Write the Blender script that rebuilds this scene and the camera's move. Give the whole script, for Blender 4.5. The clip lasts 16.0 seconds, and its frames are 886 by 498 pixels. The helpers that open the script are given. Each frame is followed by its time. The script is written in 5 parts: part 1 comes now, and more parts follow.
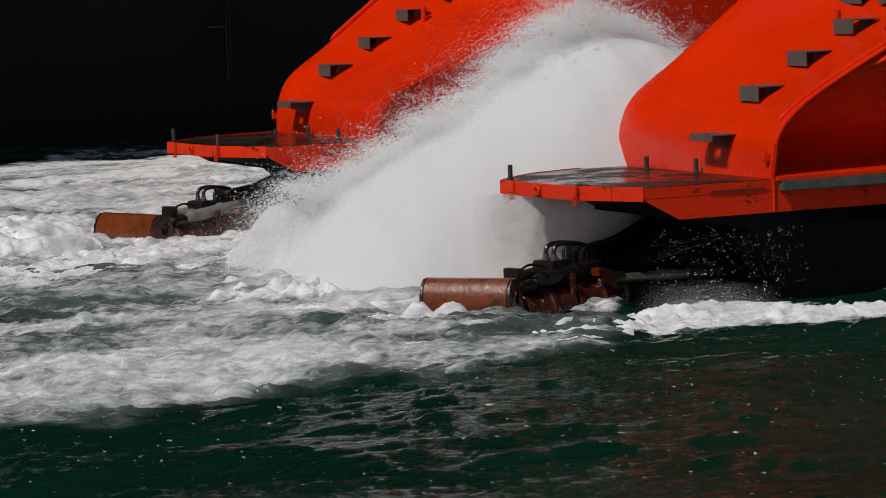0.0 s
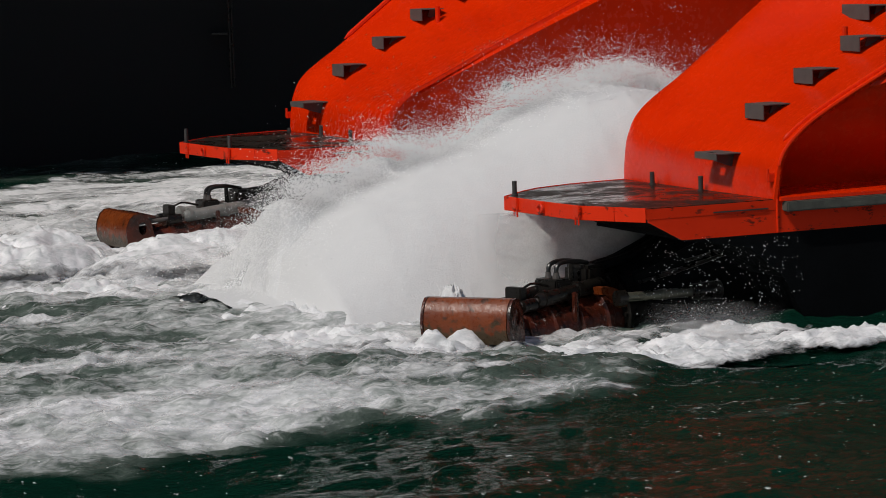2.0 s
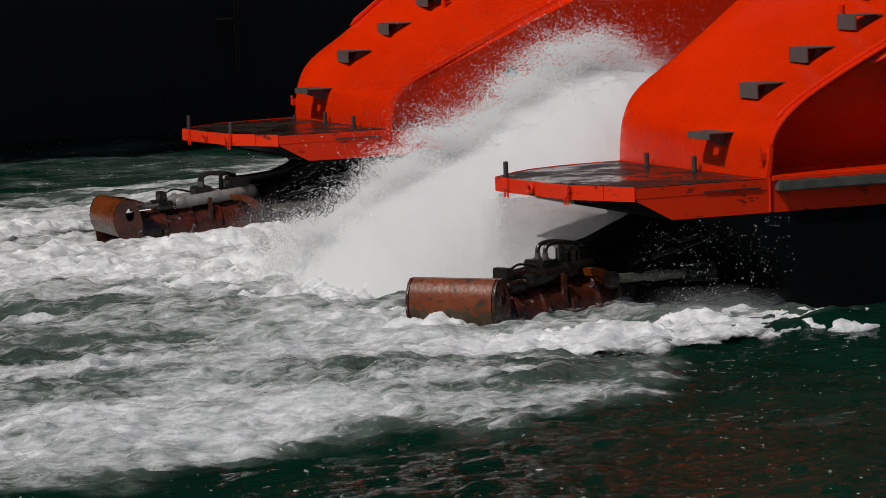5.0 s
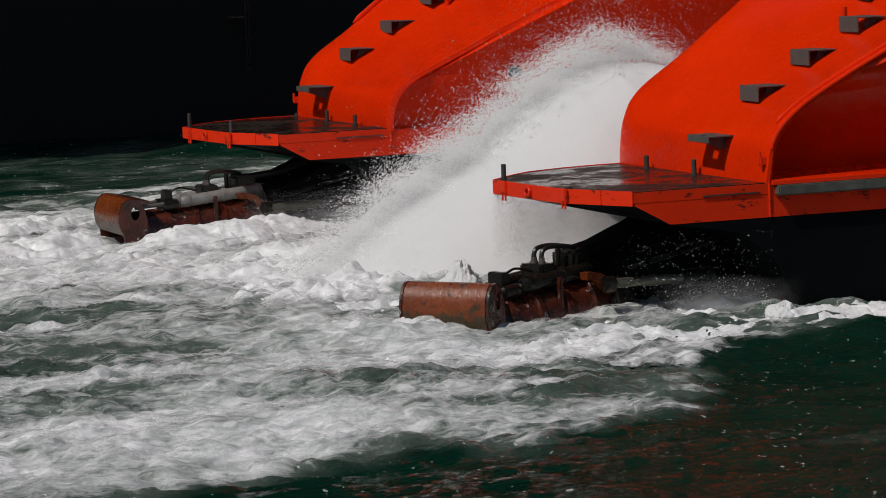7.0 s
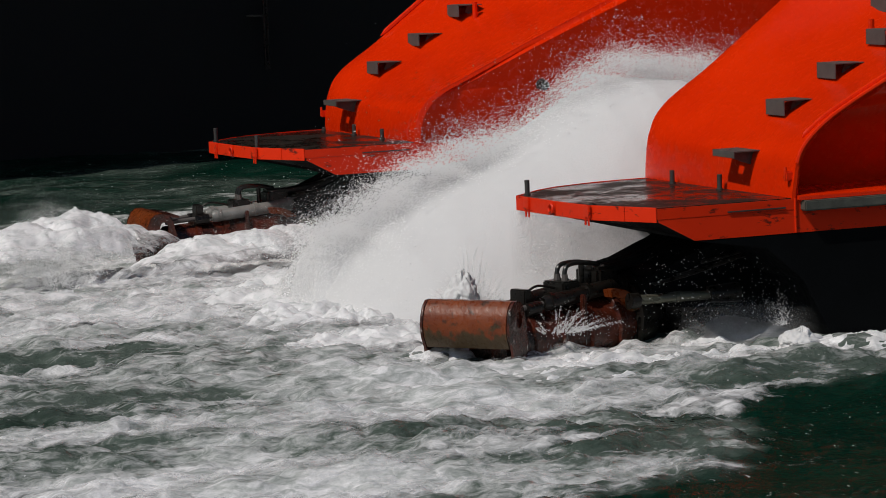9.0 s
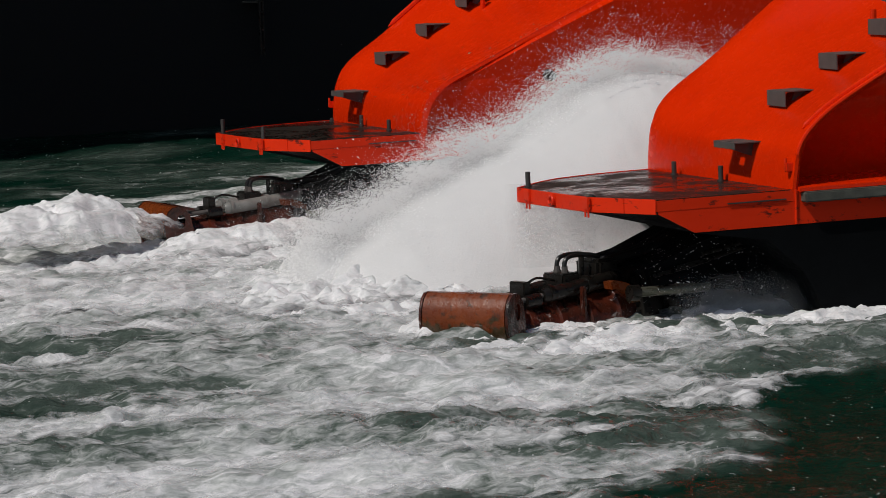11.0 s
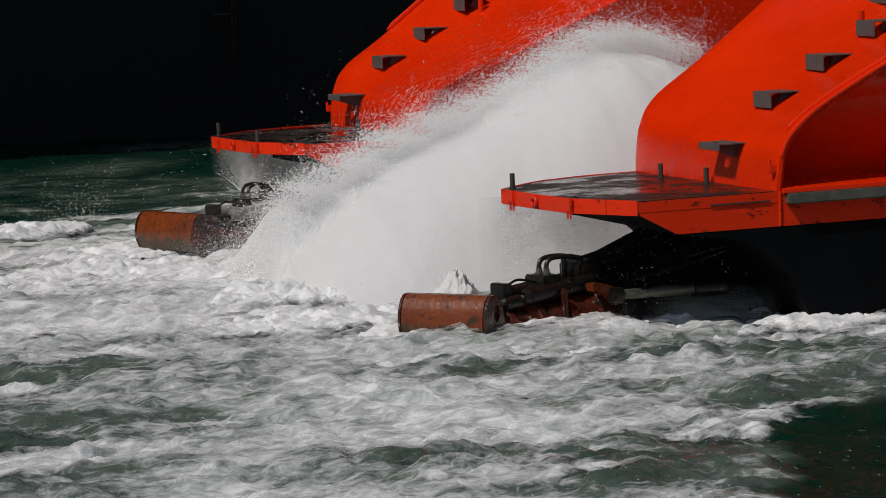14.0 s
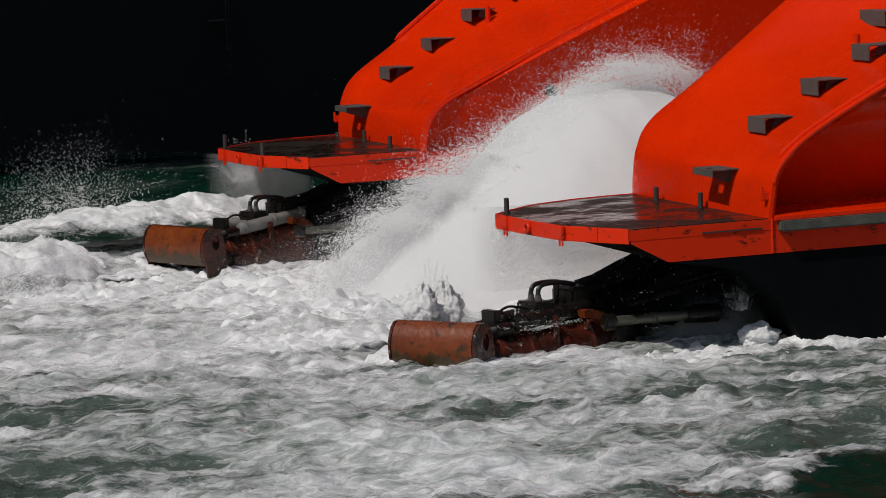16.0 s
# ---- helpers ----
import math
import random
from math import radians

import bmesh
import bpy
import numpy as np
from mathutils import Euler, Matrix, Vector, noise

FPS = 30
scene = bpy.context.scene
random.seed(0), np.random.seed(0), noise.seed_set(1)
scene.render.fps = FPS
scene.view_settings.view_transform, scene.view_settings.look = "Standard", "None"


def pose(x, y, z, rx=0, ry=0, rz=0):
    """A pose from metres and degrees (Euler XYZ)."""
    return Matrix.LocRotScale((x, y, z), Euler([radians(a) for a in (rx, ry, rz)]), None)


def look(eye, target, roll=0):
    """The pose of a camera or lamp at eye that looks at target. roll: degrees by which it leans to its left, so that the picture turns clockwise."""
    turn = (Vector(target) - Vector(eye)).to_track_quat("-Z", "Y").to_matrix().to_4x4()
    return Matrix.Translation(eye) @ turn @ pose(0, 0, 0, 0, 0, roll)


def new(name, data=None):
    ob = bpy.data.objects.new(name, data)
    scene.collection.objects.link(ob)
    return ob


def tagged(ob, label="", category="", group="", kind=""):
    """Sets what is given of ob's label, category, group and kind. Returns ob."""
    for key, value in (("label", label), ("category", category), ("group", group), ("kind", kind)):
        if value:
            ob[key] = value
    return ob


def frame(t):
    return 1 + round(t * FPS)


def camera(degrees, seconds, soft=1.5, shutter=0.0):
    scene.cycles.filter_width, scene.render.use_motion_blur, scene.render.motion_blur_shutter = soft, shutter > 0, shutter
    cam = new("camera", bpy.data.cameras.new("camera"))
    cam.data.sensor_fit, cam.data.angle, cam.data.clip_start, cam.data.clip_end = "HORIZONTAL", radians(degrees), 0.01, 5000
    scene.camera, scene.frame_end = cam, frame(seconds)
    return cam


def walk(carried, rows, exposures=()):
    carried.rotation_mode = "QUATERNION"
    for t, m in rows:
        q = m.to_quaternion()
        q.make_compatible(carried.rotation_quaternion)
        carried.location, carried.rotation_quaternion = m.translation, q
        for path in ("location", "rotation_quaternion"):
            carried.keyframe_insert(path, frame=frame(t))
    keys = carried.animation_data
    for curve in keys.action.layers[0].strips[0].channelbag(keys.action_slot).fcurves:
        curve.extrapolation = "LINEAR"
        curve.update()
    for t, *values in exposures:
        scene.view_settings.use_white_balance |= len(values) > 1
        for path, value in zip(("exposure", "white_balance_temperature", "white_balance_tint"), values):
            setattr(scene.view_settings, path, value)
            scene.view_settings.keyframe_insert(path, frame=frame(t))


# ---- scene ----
cam = camera(14.744, 16.0, soft=0.5)
EYE = (-13.917, -26.467, 3.667)
CAMERA_TURNS = [
    (0, 84.375, 2.053, -22.800),
    (0.5, 84.507, 2.061, -22.792),
    (1, 84.527, 2.063, -22.773),
    (1.5, 84.537, 2.065, -22.754),
    (2, 84.500, 2.063, -22.745),
    (2.5, 84.435, 2.060, -22.716),
    (3, 84.359, 2.056, -22.725),
    (3.5, 84.293, 2.051, -22.734),
    (4, 84.274, 2.050, -22.734),
    (6.5, 84.217, 2.059, -22.499),
    (7, 84.227, 2.061, -22.480),
    (7.5, 84.301, 2.063, -22.508),
    (8, 84.256, 2.064, -22.452),
    (8.5, 84.253, 2.072, -22.282),
    (9, 84.219, 2.076, -22.169),
    (11.5, 83.914, 2.052, -22.309),
    (12, 83.853, 2.044, -22.412),
    (12.5, 83.831, 2.037, -22.506),
    (13, 83.989, 2.042, -22.572),
    (13.5, 84.155, 2.048, -22.649),
    (14, 84.172, 2.046, -22.705),
    (14.5, 84.190, 2.046, -22.724),
    (15, 84.284, 2.051, -22.734),
    (15.5, 84.311, 2.052, -22.753),
    (16, 84.272, 2.047, -22.800),
]
SHIP_ROWS = [
    (0, 0.659, 0.819, 1.165, -0.371, 0.113, 2.005),
    (0.5, 0.636, 0.798, 1.210, -0.372, 0.100, 1.806),
    (1, 0.618, 0.785, 1.151, -0.070, 0.041, 1.616),
    (1.5, 0.611, 0.760, 1.083, 0.316, 0.034, 1.425),
    (2, 0.619, 0.749, 1.054, 0.658, -0.029, 1.253),
    (2.5, 0.589, 0.705, 1.063, 0.776, -0.037, 1.029),
    (3, 0.545, 0.668, 1.102, 0.575, -0.016, 0.801),
    (3.5, 0.493, 0.599, 1.136, 0.240, -0.083, 0.626),
    (4, 0.455, 0.534, 1.165, -0.080, -0.011, 0.545),
    (6.5, 0.103, 0.241, 1.100, 0.649, 0.058, 0.130),
    (7, 0.073, 0.169, 1.121, 0.410, 0.104, 0.146),
    (7.5, 0.030, 0.056, 1.151, 0.215, 0.079, 0.069),
    (8, 0.000, 0.000, 1.100, -0.000, 0.000, 0.000),
    (8.5, -0.036, -0.135, 1.062, -0.031, -0.120, -0.190),
    (9, -0.036, -0.160, 1.006, 0.170, -0.123, -0.318),
    (11.5, -0.060, -0.380, 0.970, 0.060, -0.353, -1.132),
    (12, -0.075, -0.478, 0.980, 0.329, -0.196, -1.326),
    (12.5, -0.056, -0.450, 1.014, 0.528, 0.018, -1.506),
    (13, -0.072, -0.459, 1.112, 0.434, -0.025, -1.819),
    (13.5, -0.109, -0.523, 1.146, 0.100, -0.016, -2.102),
    (14, -0.071, -0.535, 1.078, 0.014, -0.251, -2.131),
    (14.5, -0.085, -0.633, 0.967, 0.222, -0.279, -2.336),
    (15, -0.087, -0.612, 0.918, 0.616, -0.283, -2.544),
    (15.5, -0.124, -0.635, 0.906, 0.758, -0.477, -2.847),
    (16, -0.128, -0.595, 0.904, 0.608, -0.566, -3.097),
]
# height of the sea by the swell
LEVEL = [(0, 0.12), (0.5, 0.09), (1, -0.01), (1.5, -0.117), (2, -0.046), (2.5, -0.037), (3, -0.02), (3.5, 0.0), (4, 0.025), (5.2, -0.02), (6.5, -0.10), (7, 0.02), (7.5, 0.07), (8, 0.04), (8.5, -0.14), (9, -0.25), (10.2, -0.16), (11.5, -0.13), (12, -0.16), (12.5, -0.136), (13, -0.07), (13.5, -0.06), (14, -0.06), (14.5, -0.14), (15, -0.17), (15.5, -0.25), (16, -0.21)]
walk(cam, [(t, pose(*EYE, rx, ry, rz)) for t, rx, ry, rz in CAMERA_TURNS])

# ---- world, sun, exposure ----
SUN_ELEV, SUN_SIDE = radians(52), radians(22)
sun_way = Vector((-math.cos(SUN_ELEV) * math.cos(SUN_SIDE), -math.cos(SUN_ELEV) * math.sin(SUN_SIDE), math.sin(SUN_ELEV)))
world = bpy.data.worlds.new("world")
scene.world = world
world.use_nodes = True
wn = world.node_tree.nodes
sky = wn.new("ShaderNodeTexSky")
sky.sky_type, sky.sun_disc = "NISHITA", False
sky.sun_elevation, sky.sun_rotation = SUN_ELEV, math.atan2(sun_way.x, sun_way.y)
world.node_tree.links.new(sky.outputs[0], wn["Background"].inputs[0])
wn["Background"].inputs[1].default_value = 0.04
sun = new("sun", bpy.data.lights.new("sun", "SUN"))
sun.data.energy, sun.data.angle, sun.data.color = 2.15, radians(0.5), (1.0, 0.95, 0.88)
sun.matrix_world = look((0, 0, 40), Vector((0, 0, 40)) - sun_way)
scene.view_settings.exposure = 0.0


# ---- materials ----
NAMES = {"Base_color": "Base Color", "Specular_ior_level": "Specular IOR Level", "Subsurface_weight": "Subsurface Weight", "Subsurface_radius": "Subsurface Radius", "Subsurface_scale": "Subsurface Scale"}


class Mat:
    """A node material with a Principled shader and short ways to wire it."""

    def __init__(self, name):
        self.m = bpy.data.materials.new(name)
        self.m.use_nodes = True
        self.n, self.l = self.m.node_tree.nodes, self.m.node_tree.links
        self.p = self.n["Principled BSDF"]
        self.out = self.n["Material Output"]
        self.co = self.n.new("ShaderNodeTexCoord").outputs["Object"]

    def put(self, value, socket):
        if hasattr(value, "links"):
            self.l.new(value, socket)
        elif isinstance(value, tuple) and len(value) == 3:
            socket.default_value = (*value, 1) if len(socket.default_value) == 4 else value
        else:
            socket.default_value = value

    def set(self, **kw):
        for k, v in kw.items():
            self.put(v, self.p.inputs[NAMES.get(k, k)])

    def math(self, op, a, b=0.0, clamp=False):
        x = self.n.new("ShaderNodeMath")
        x.operation, x.use_clamp = op, clamp
        self.put(a, x.inputs[0]), self.put(b, x.inputs[1])
        return x.outputs[0]

    def noise(self, scale, detail=4.0, rough=0.55, stretch=None, distortion=0.0, seed=0.0):
        co = self.co
        x = self.n.new("ShaderNodeMapping")
        self.l.new(co, x.inputs[0])
        x.inputs["Location"].default_value = (seed, seed * 0.7, seed * 0.3)
        if stretch:
            x.inputs["Scale"].default_value = stretch
        t = self.n.new("ShaderNodeTexNoise")
        t.inputs["Scale"].default_value, t.inputs["Detail"].default_value = scale, detail
        t.inputs["Roughness"].default_value, t.inputs["Distortion"].default_value = rough, distortion
        self.l.new(x.outputs[0], t.inputs["Vector"])
        return t.outputs[0]

    def ramp(self, fac, *stops):
        r = self.n.new("ShaderNodeValToRGB")
        e = r.color_ramp.elements
        while len(e) < len(stops):
            e.new(0.5)
        for k, (at, c) in zip(e, stops):
            k.position = at
            k.color = (*c, 1) if isinstance(c, tuple) else (c, c, c, 1)
        self.put(fac, r.inputs[0])
        return r.outputs[0]

    def mix(self, fac, a, b):
        x = self.n.new("ShaderNodeMix")
        x.data_type = "RGBA"
        self.put(fac, x.inputs[0]), self.put(a, x.inputs[6]), self.put(b, x.inputs[7])
        return x.outputs[2]

    def bump(self, height, strength, distance):
        b = self.n.new("ShaderNodeBump")
        b.inputs["Strength"].default_value, b.inputs["Distance"].default_value = strength, distance
        self.put(height, b.inputs["Height"])
        self.l.new(b.outputs[0], self.p.inputs["Normal"])
        return b.outputs[0]


def orange_paint():
    m = Mat("orange_paint")
    fine, big = m.noise(14, 5), m.noise(1.3, 4, seed=3)
    streak = m.noise(5, 4, stretch=(1, 1, 0.12), seed=8)
    base = m.mix(m.ramp(big, (0.35, 0.0), (0.7, 1.0)), (0.76, 0.024, 0.0004), (0.86, 0.031, 0.0006))
    base = m.mix(m.ramp(streak, (0.62, 0.0), (0.85, 0.35)), base, (0.52, 0.016, 0.001))
    m.set(Base_color=base, Roughness=m.ramp(fine, (0.3, 0.18), (0.8, 0.36)), IOR=1.45, Specular_ior_level=0.3)
    m.bump(m.math("ADD", m.math("MULTIPLY", fine, 0.06), big), 0.08, 0.03)
    return m.m


def scuffed_orange():
    m = Mat("scuffed_orange")
    fine, spots = m.noise(22, 6), m.noise(5.5, 6, 0.7, stretch=(1, 1, 2.2), seed=4)
    base = m.mix(m.noise(2, 3), (0.76, 0.026, 0.001), (0.88, 0.035, 0.001))
    base = m.mix(m.ramp(spots, (0.585, 0.0), (0.65, 0.85)), base, (0.03, 0.012, 0.008))
    m.set(Base_color=base, Roughness=m.ramp(fine, (0.3, 0.4), (0.8, 0.65)), Specular_ior_level=0.25)
    m.bump(m.math("ADD", fine, spots), 0.15, 0.01)
    return m.m


def black_bottom():
    m = Mat("black_bottom_paint")
    a, b = m.noise(3, 5), m.noise(20, 5, seed=2)
    m.set(Base_color=m.mix(a, (0.003, 0.0033, 0.0036), (0.007, 0.008, 0.009)), Roughness=m.ramp(b, (0.3, 0.55), (0.7, 0.8)), Specular_ior_level=0.04)
    m.bump(b, 0.1, 0.01)
    return m.m


def wet_deck_paint():
    m = Mat("wet_dark_deck")
    puddle, fine = m.noise(1.7, 9, 0.66, stretch=(0.75, 1, 1), distortion=0.5), m.noise(70, 5, seed=5)
    grit = m.noise(24, 6, 0.7, stretch=(0.6, 1, 1), seed=7)
    wet = m.math("ADD", m.math("MULTIPLY", puddle, 0.62), m.math("MULTIPLY", grit, 0.38))
    base = m.mix(m.ramp(grit, (0.4, 0.0), (0.62, 1.0)), (0.010, 0.008, 0.006), (0.034, 0.025, 0.018))
    m.set(Base_color=base, Roughness=m.ramp(wet, (0.46, 0.08), (0.54, 0.6)), Specular_ior_level=0.36)
    m.bump(m.math("ADD", m.math("MULTIPLY", fine, 0.5), puddle), 0.25, 0.012)
    return m.m


def grey_steel(name="grey_nonslip_steel", lo=(0.07, 0.062, 0.057), hi=(0.15, 0.135, 0.125), rough=0.6):
    m = Mat(name)
    a, b = m.noise(8, 5), m.noise(70, 4, seed=3)
    m.set(Base_color=m.mix(a, lo, hi), Roughness=rough, Metallic=0.1)
    m.bump(m.math("ADD", b, a), 0.3, 0.006)
    return m.m


def rusty_paint():
    m = Mat("rust_brown_paint")
    big, fine, flake = m.noise(3.2, 6, 0.65), m.noise(26, 6, 0.65, seed=4), m.noise(11, 5, 0.6, seed=9)
    base = m.mix(m.ramp(big, (0.35, 0.0), (0.65, 1.0)), (0.13, 0.024, 0.005), (0.23, 0.050, 0.009))
    base = m.mix(m.ramp(flake, (0.56, 0.0), (0.66, 0.9)), base, (0.035, 0.016, 0.007))
    base = m.mix(m.ramp(fine, (0.68, 0.0), (0.76, 0.7)), base, (0.42, 0.17, 0.05))
    xyz = m.n.new("ShaderNodeSeparateXYZ")
    m.l.new(m.co, xyz.inputs[0])
    low = m.math("ADD", m.math("MULTIPLY", xyz.outputs[2], -6.5), m.math("MULTIPLY", m.math("SUBTRACT", flake, 0.5), 3.0))
    weed = m.mix(fine, (0.022, 0.014, 0.006), (0.075, 0.058, 0.022))
    base = m.mix(m.ramp(low, (0.25, 0.0), (0.55, 0.9)), base, weed)
    m.set(Base_color=base, Roughness=m.ramp(fine, (0.3, 0.15), (0.7, 0.5)))
    m.bump(m.math("ADD", fine, flake), 0.35, 0.012)
    return m.m


def wet_rust():
    m = Mat("wet_dark_rust")
    big, fine = m.noise(5, 6, 0.65), m.noise(24, 6, 0.65, seed=4)
    base = m.mix(m.ramp(big, (0.4, 0.0), (0.62, 1.0)), (0.020, 0.009, 0.006), (0.10, 0.019, 0.009))
    base = m.mix(m.ramp(m.noise(9, 7, 0.7, stretch=(1, 1, 0.5), distortion=1.2, seed=6), (0.60, 0.0), (0.68, 0.8)), base, (0.55, 0.52, 0.50))
    m.set(Base_color=base, Roughness=m.ramp(fine, (0.3, 0.08), (0.7, 0.35)))
    m.bump(m.math("ADD", fine, big), 0.4, 0.015)
    return m.m


def oily_black():
    m = Mat("oily_black_metal")
    a = m.noise(18, 6)
    m.set(Base_color=m.mix(a, (0.004, 0.004, 0.004), (0.022, 0.018, 0.014)), Roughness=m.ramp(a, (0.3, 0.18), (0.7, 0.5)), Metallic=0.3)
    m.bump(a, 0.3, 0.008)
    return m.m


def dull_chrome():
    m = Mat("dull_chrome")
    a = m.noise(14, 5, stretch=(0.3, 1, 1))
    m.set(Base_color=m.mix(a, (0.05, 0.05, 0.03), (0.20, 0.20, 0.16)), Roughness=m.ramp(a, (0.3, 0.2), (0.7, 0.45)), Metallic=0.5)
    return m.m


def hose_rubber():
    m = Mat("black_hose_rubber")
    a = m.noise(40, 3)
    m.set(Base_color=m.mix(a, (0.008, 0.008, 0.008), (0.02, 0.02, 0.02)), Roughness=0.35)
    m.bump(a, 0.2, 0.004)
    return m.m


def droplet_white():
    m = Mat("spray_droplets")
    m.set(Base_color=(0.97, 0.97, 0.97), Roughness=0.35, Specular_ior_level=0.6)
    tr = m.n.new("ShaderNodeBsdfTranslucent")
    tr.inputs[0].default_value = (1.0, 1.0, 1.0, 1)
    mx = m.n.new("ShaderNodeMixShader")
    mx.inputs[0].default_value = 0.55
    m.l.new(m.p.outputs[0], mx.inputs[1]), m.l.new(tr.outputs[0], mx.inputs[2])
    m.l.new(mx.outputs[0], m.out.inputs[0])
    return m.m


def spray_body():
    m = Mat("dense_spray")
    a = m.noise(3.5, 6, 0.6)
    m.set(Base_color=m.mix(a, (0.73, 0.73, 0.735), (0.78, 0.78, 0.78)), Roughness=1.0, Specular_ior_level=0.0)
    m.bump(m.math("ADD", m.math("MULTIPLY", a, 0.3), m.noise(38, 5, 0.75, seed=6)), 0.35, 0.02)
    return m.m


def mist_sheet():
    """Thin drifting mist: its attribute 'foam' says how much it hides."""
    m = Mat("drifting_mist")
    at = m.n.new("ShaderNodeAttribute")
    at.attribute_name = "foam"
    a, b = m.noise(3.5, 6, 0.6, distortion=0.6), m.noise(60, 4, 0.7, seed=4)
    cover = m.math("MULTIPLY", at.outputs["Fac"], m.math("ADD", m.math("MULTIPLY", a, 0.35), m.math("ADD", 0.5, m.math("MULTIPLY", b, 0.6))), clamp=True)
    m.set(Base_color=(0.8, 0.8, 0.8), Roughness=1.0, Specular_ior_level=0.0)
    tr = m.n.new("ShaderNodeBsdfTranslucent")
    tr.inputs[0].default_value = (0.8, 0.8, 0.8, 1)
    mx = m.n.new("ShaderNodeMixShader")
    mx.inputs[0].default_value = 0.5
    m.l.new(m.p.outputs[0], mx.inputs[1]), m.l.new(tr.outputs[0], mx.inputs[2])
    clear = m.n.new("ShaderNodeBsdfTransparent")
    blend(m, cover, clear.outputs[0], mx.outputs[0])
    return m.m


def foam_pattern(m):
    """Streaky lace of foam: the cover, and how far it lies over or under the edge of it."""
    at = m.n.new("ShaderNodeAttribute")
    at.attribute_name = "foam"
    lace = m.noise(2.2, 8, 0.62, stretch=(0.42, 1.0, 1.0), distortion=1.3)
    fine = m.noise(9.0, 8, 0.70, stretch=(0.45, 0.7, 1.0), distortion=1.0, seed=5)
    level = m.math("ADD", m.math("MULTIPLY", lace, 0.48), m.math("MULTIPLY", fine, 0.52))
    over = m.math("SUBTRACT", m.math("ADD", level, at.outputs["Fac"]), 1.0)
    return m.math("MULTIPLY", m.math("ADD", over, 0.05), 3.6, clamp=True), over, level, fine


def foam_shader(m, level, fine):
    foam = m.n.new("ShaderNodeBsdfPrincipled")
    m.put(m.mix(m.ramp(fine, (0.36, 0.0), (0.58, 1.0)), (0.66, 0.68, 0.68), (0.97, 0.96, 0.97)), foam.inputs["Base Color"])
    foam.inputs["Roughness"].default_value = 0.7
    fb = m.n.new("ShaderNodeBump")
    fb.inputs["Strength"].default_value, fb.inputs["Distance"].default_value = 0.45, 0.045
    m.put(m.math("ADD", level, m.math("MULTIPLY", m.noise(34, 4, 0.6, stretch=(1.0, 0.7, 1.0), seed=2), 0.3)), fb.inputs["Height"])
    m.l.new(fb.outputs[0], foam.inputs["Normal"])
    return foam.outputs[0]


def blend(m, fac, first, second):
    mx = m.n.new("ShaderNodeMixShader")
    m.put(fac, mx.inputs[0])
    m.l.new(first, mx.inputs[1]), m.l.new(second, mx.inputs[2])
    m.l.new(mx.outputs[0], m.out.inputs[0])


def foam_lace():
    m = Mat("lacy_froth")
    cover, over, level, fine = foam_pattern(m)
    clear = m.n.new("ShaderNodeBsdfTransparent")
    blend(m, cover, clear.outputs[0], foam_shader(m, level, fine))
    return m.m


def sea_water():
    """Dark green water with drifting lacy foam; the attribute 'foam' says how much foam lies there."""
    m = Mat("sea_water")
    cover, over, level, fine = foam_pattern(m)
    ripple = m.noise(11.0, 5, 0.6, stretch=(0.6, 0.8, 1.0), distortion=0.6, seed=9)
    at = m.n.new("ShaderNodeAttribute")
    at.attribute_name = "foam"
    air = m.math("ADD", m.math("MULTIPLY", m.math("SUBTRACT", at.outputs["Fac"], 0.22), 1.3, clamp=True), m.math("MULTIPLY", m.math("ADD", over, 0.20), 2.2, clamp=True))
    deep = m.mix(m.noise(0.8, 4, stretch=(0.6, 1.0, 1.0), seed=2), (0.0008, 0.010, 0.006), (0.004, 0.034, 0.021))
    milky = m.mix(m.math("MULTIPLY", air, 0.75, clamp=True), deep, (0.215, 0.25, 0.223))
    m.set(Base_color=milky, Roughness=0.05, IOR=1.11, Specular_ior_level=0.38)
    m.bump(m.math("ADD", ripple, m.math("MULTIPLY", fine, 0.4)), 0.7, 0.06)
    flecks = m.math("MULTIPLY", m.math("SUBTRACT", m.noise(24, 3, 0.5, stretch=(0.8, 0.6, 1.0), distortion=0.4, seed=11), 0.70), 14.0, clamp=True)
    cover = m.math("MAXIMUM", cover, flecks)
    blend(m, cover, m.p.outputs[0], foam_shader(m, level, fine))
    return m.m


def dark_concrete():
    m = Mat("shaded_black_concrete")
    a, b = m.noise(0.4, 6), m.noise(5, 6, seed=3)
    # near-black base: the quay's shade is put into the colour
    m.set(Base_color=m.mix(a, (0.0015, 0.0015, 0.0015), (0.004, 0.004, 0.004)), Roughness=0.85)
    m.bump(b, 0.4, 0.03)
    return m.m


ORANGE, SCUFFED, BLACK, DECK, STEEL = orange_paint(), scuffed_orange(), black_bottom(), wet_deck_paint(), grey_steel()
RUST, OILY, CHROME, HOSE = rusty_paint(), oily_black(), dull_chrome(), hose_rubber()
DROPS, WATER, CONCRETE, SPRAY, LACE = droplet_white(), sea_water(), dark_concrete(), spray_body(), foam_lace()
MIST, WET_RUST = mist_sheet(), wet_rust()
POST = grey_steel("dark_grey_post", (0.03, 0.028, 0.027), (0.08, 0.075, 0.07), 0.5)
# paler copy for the far rams, with their stronger sunlight in the colour
RAM_SUNLIT = grey_steel("sunlit_grey_ram", (0.10, 0.10, 0.095), (0.36, 0.36, 0.34), 0.4)
FENDER = grey_steel("weathered_grey_rubber", (0.012, 0.012, 0.010), (0.19, 0.19, 0.155), 0.6)


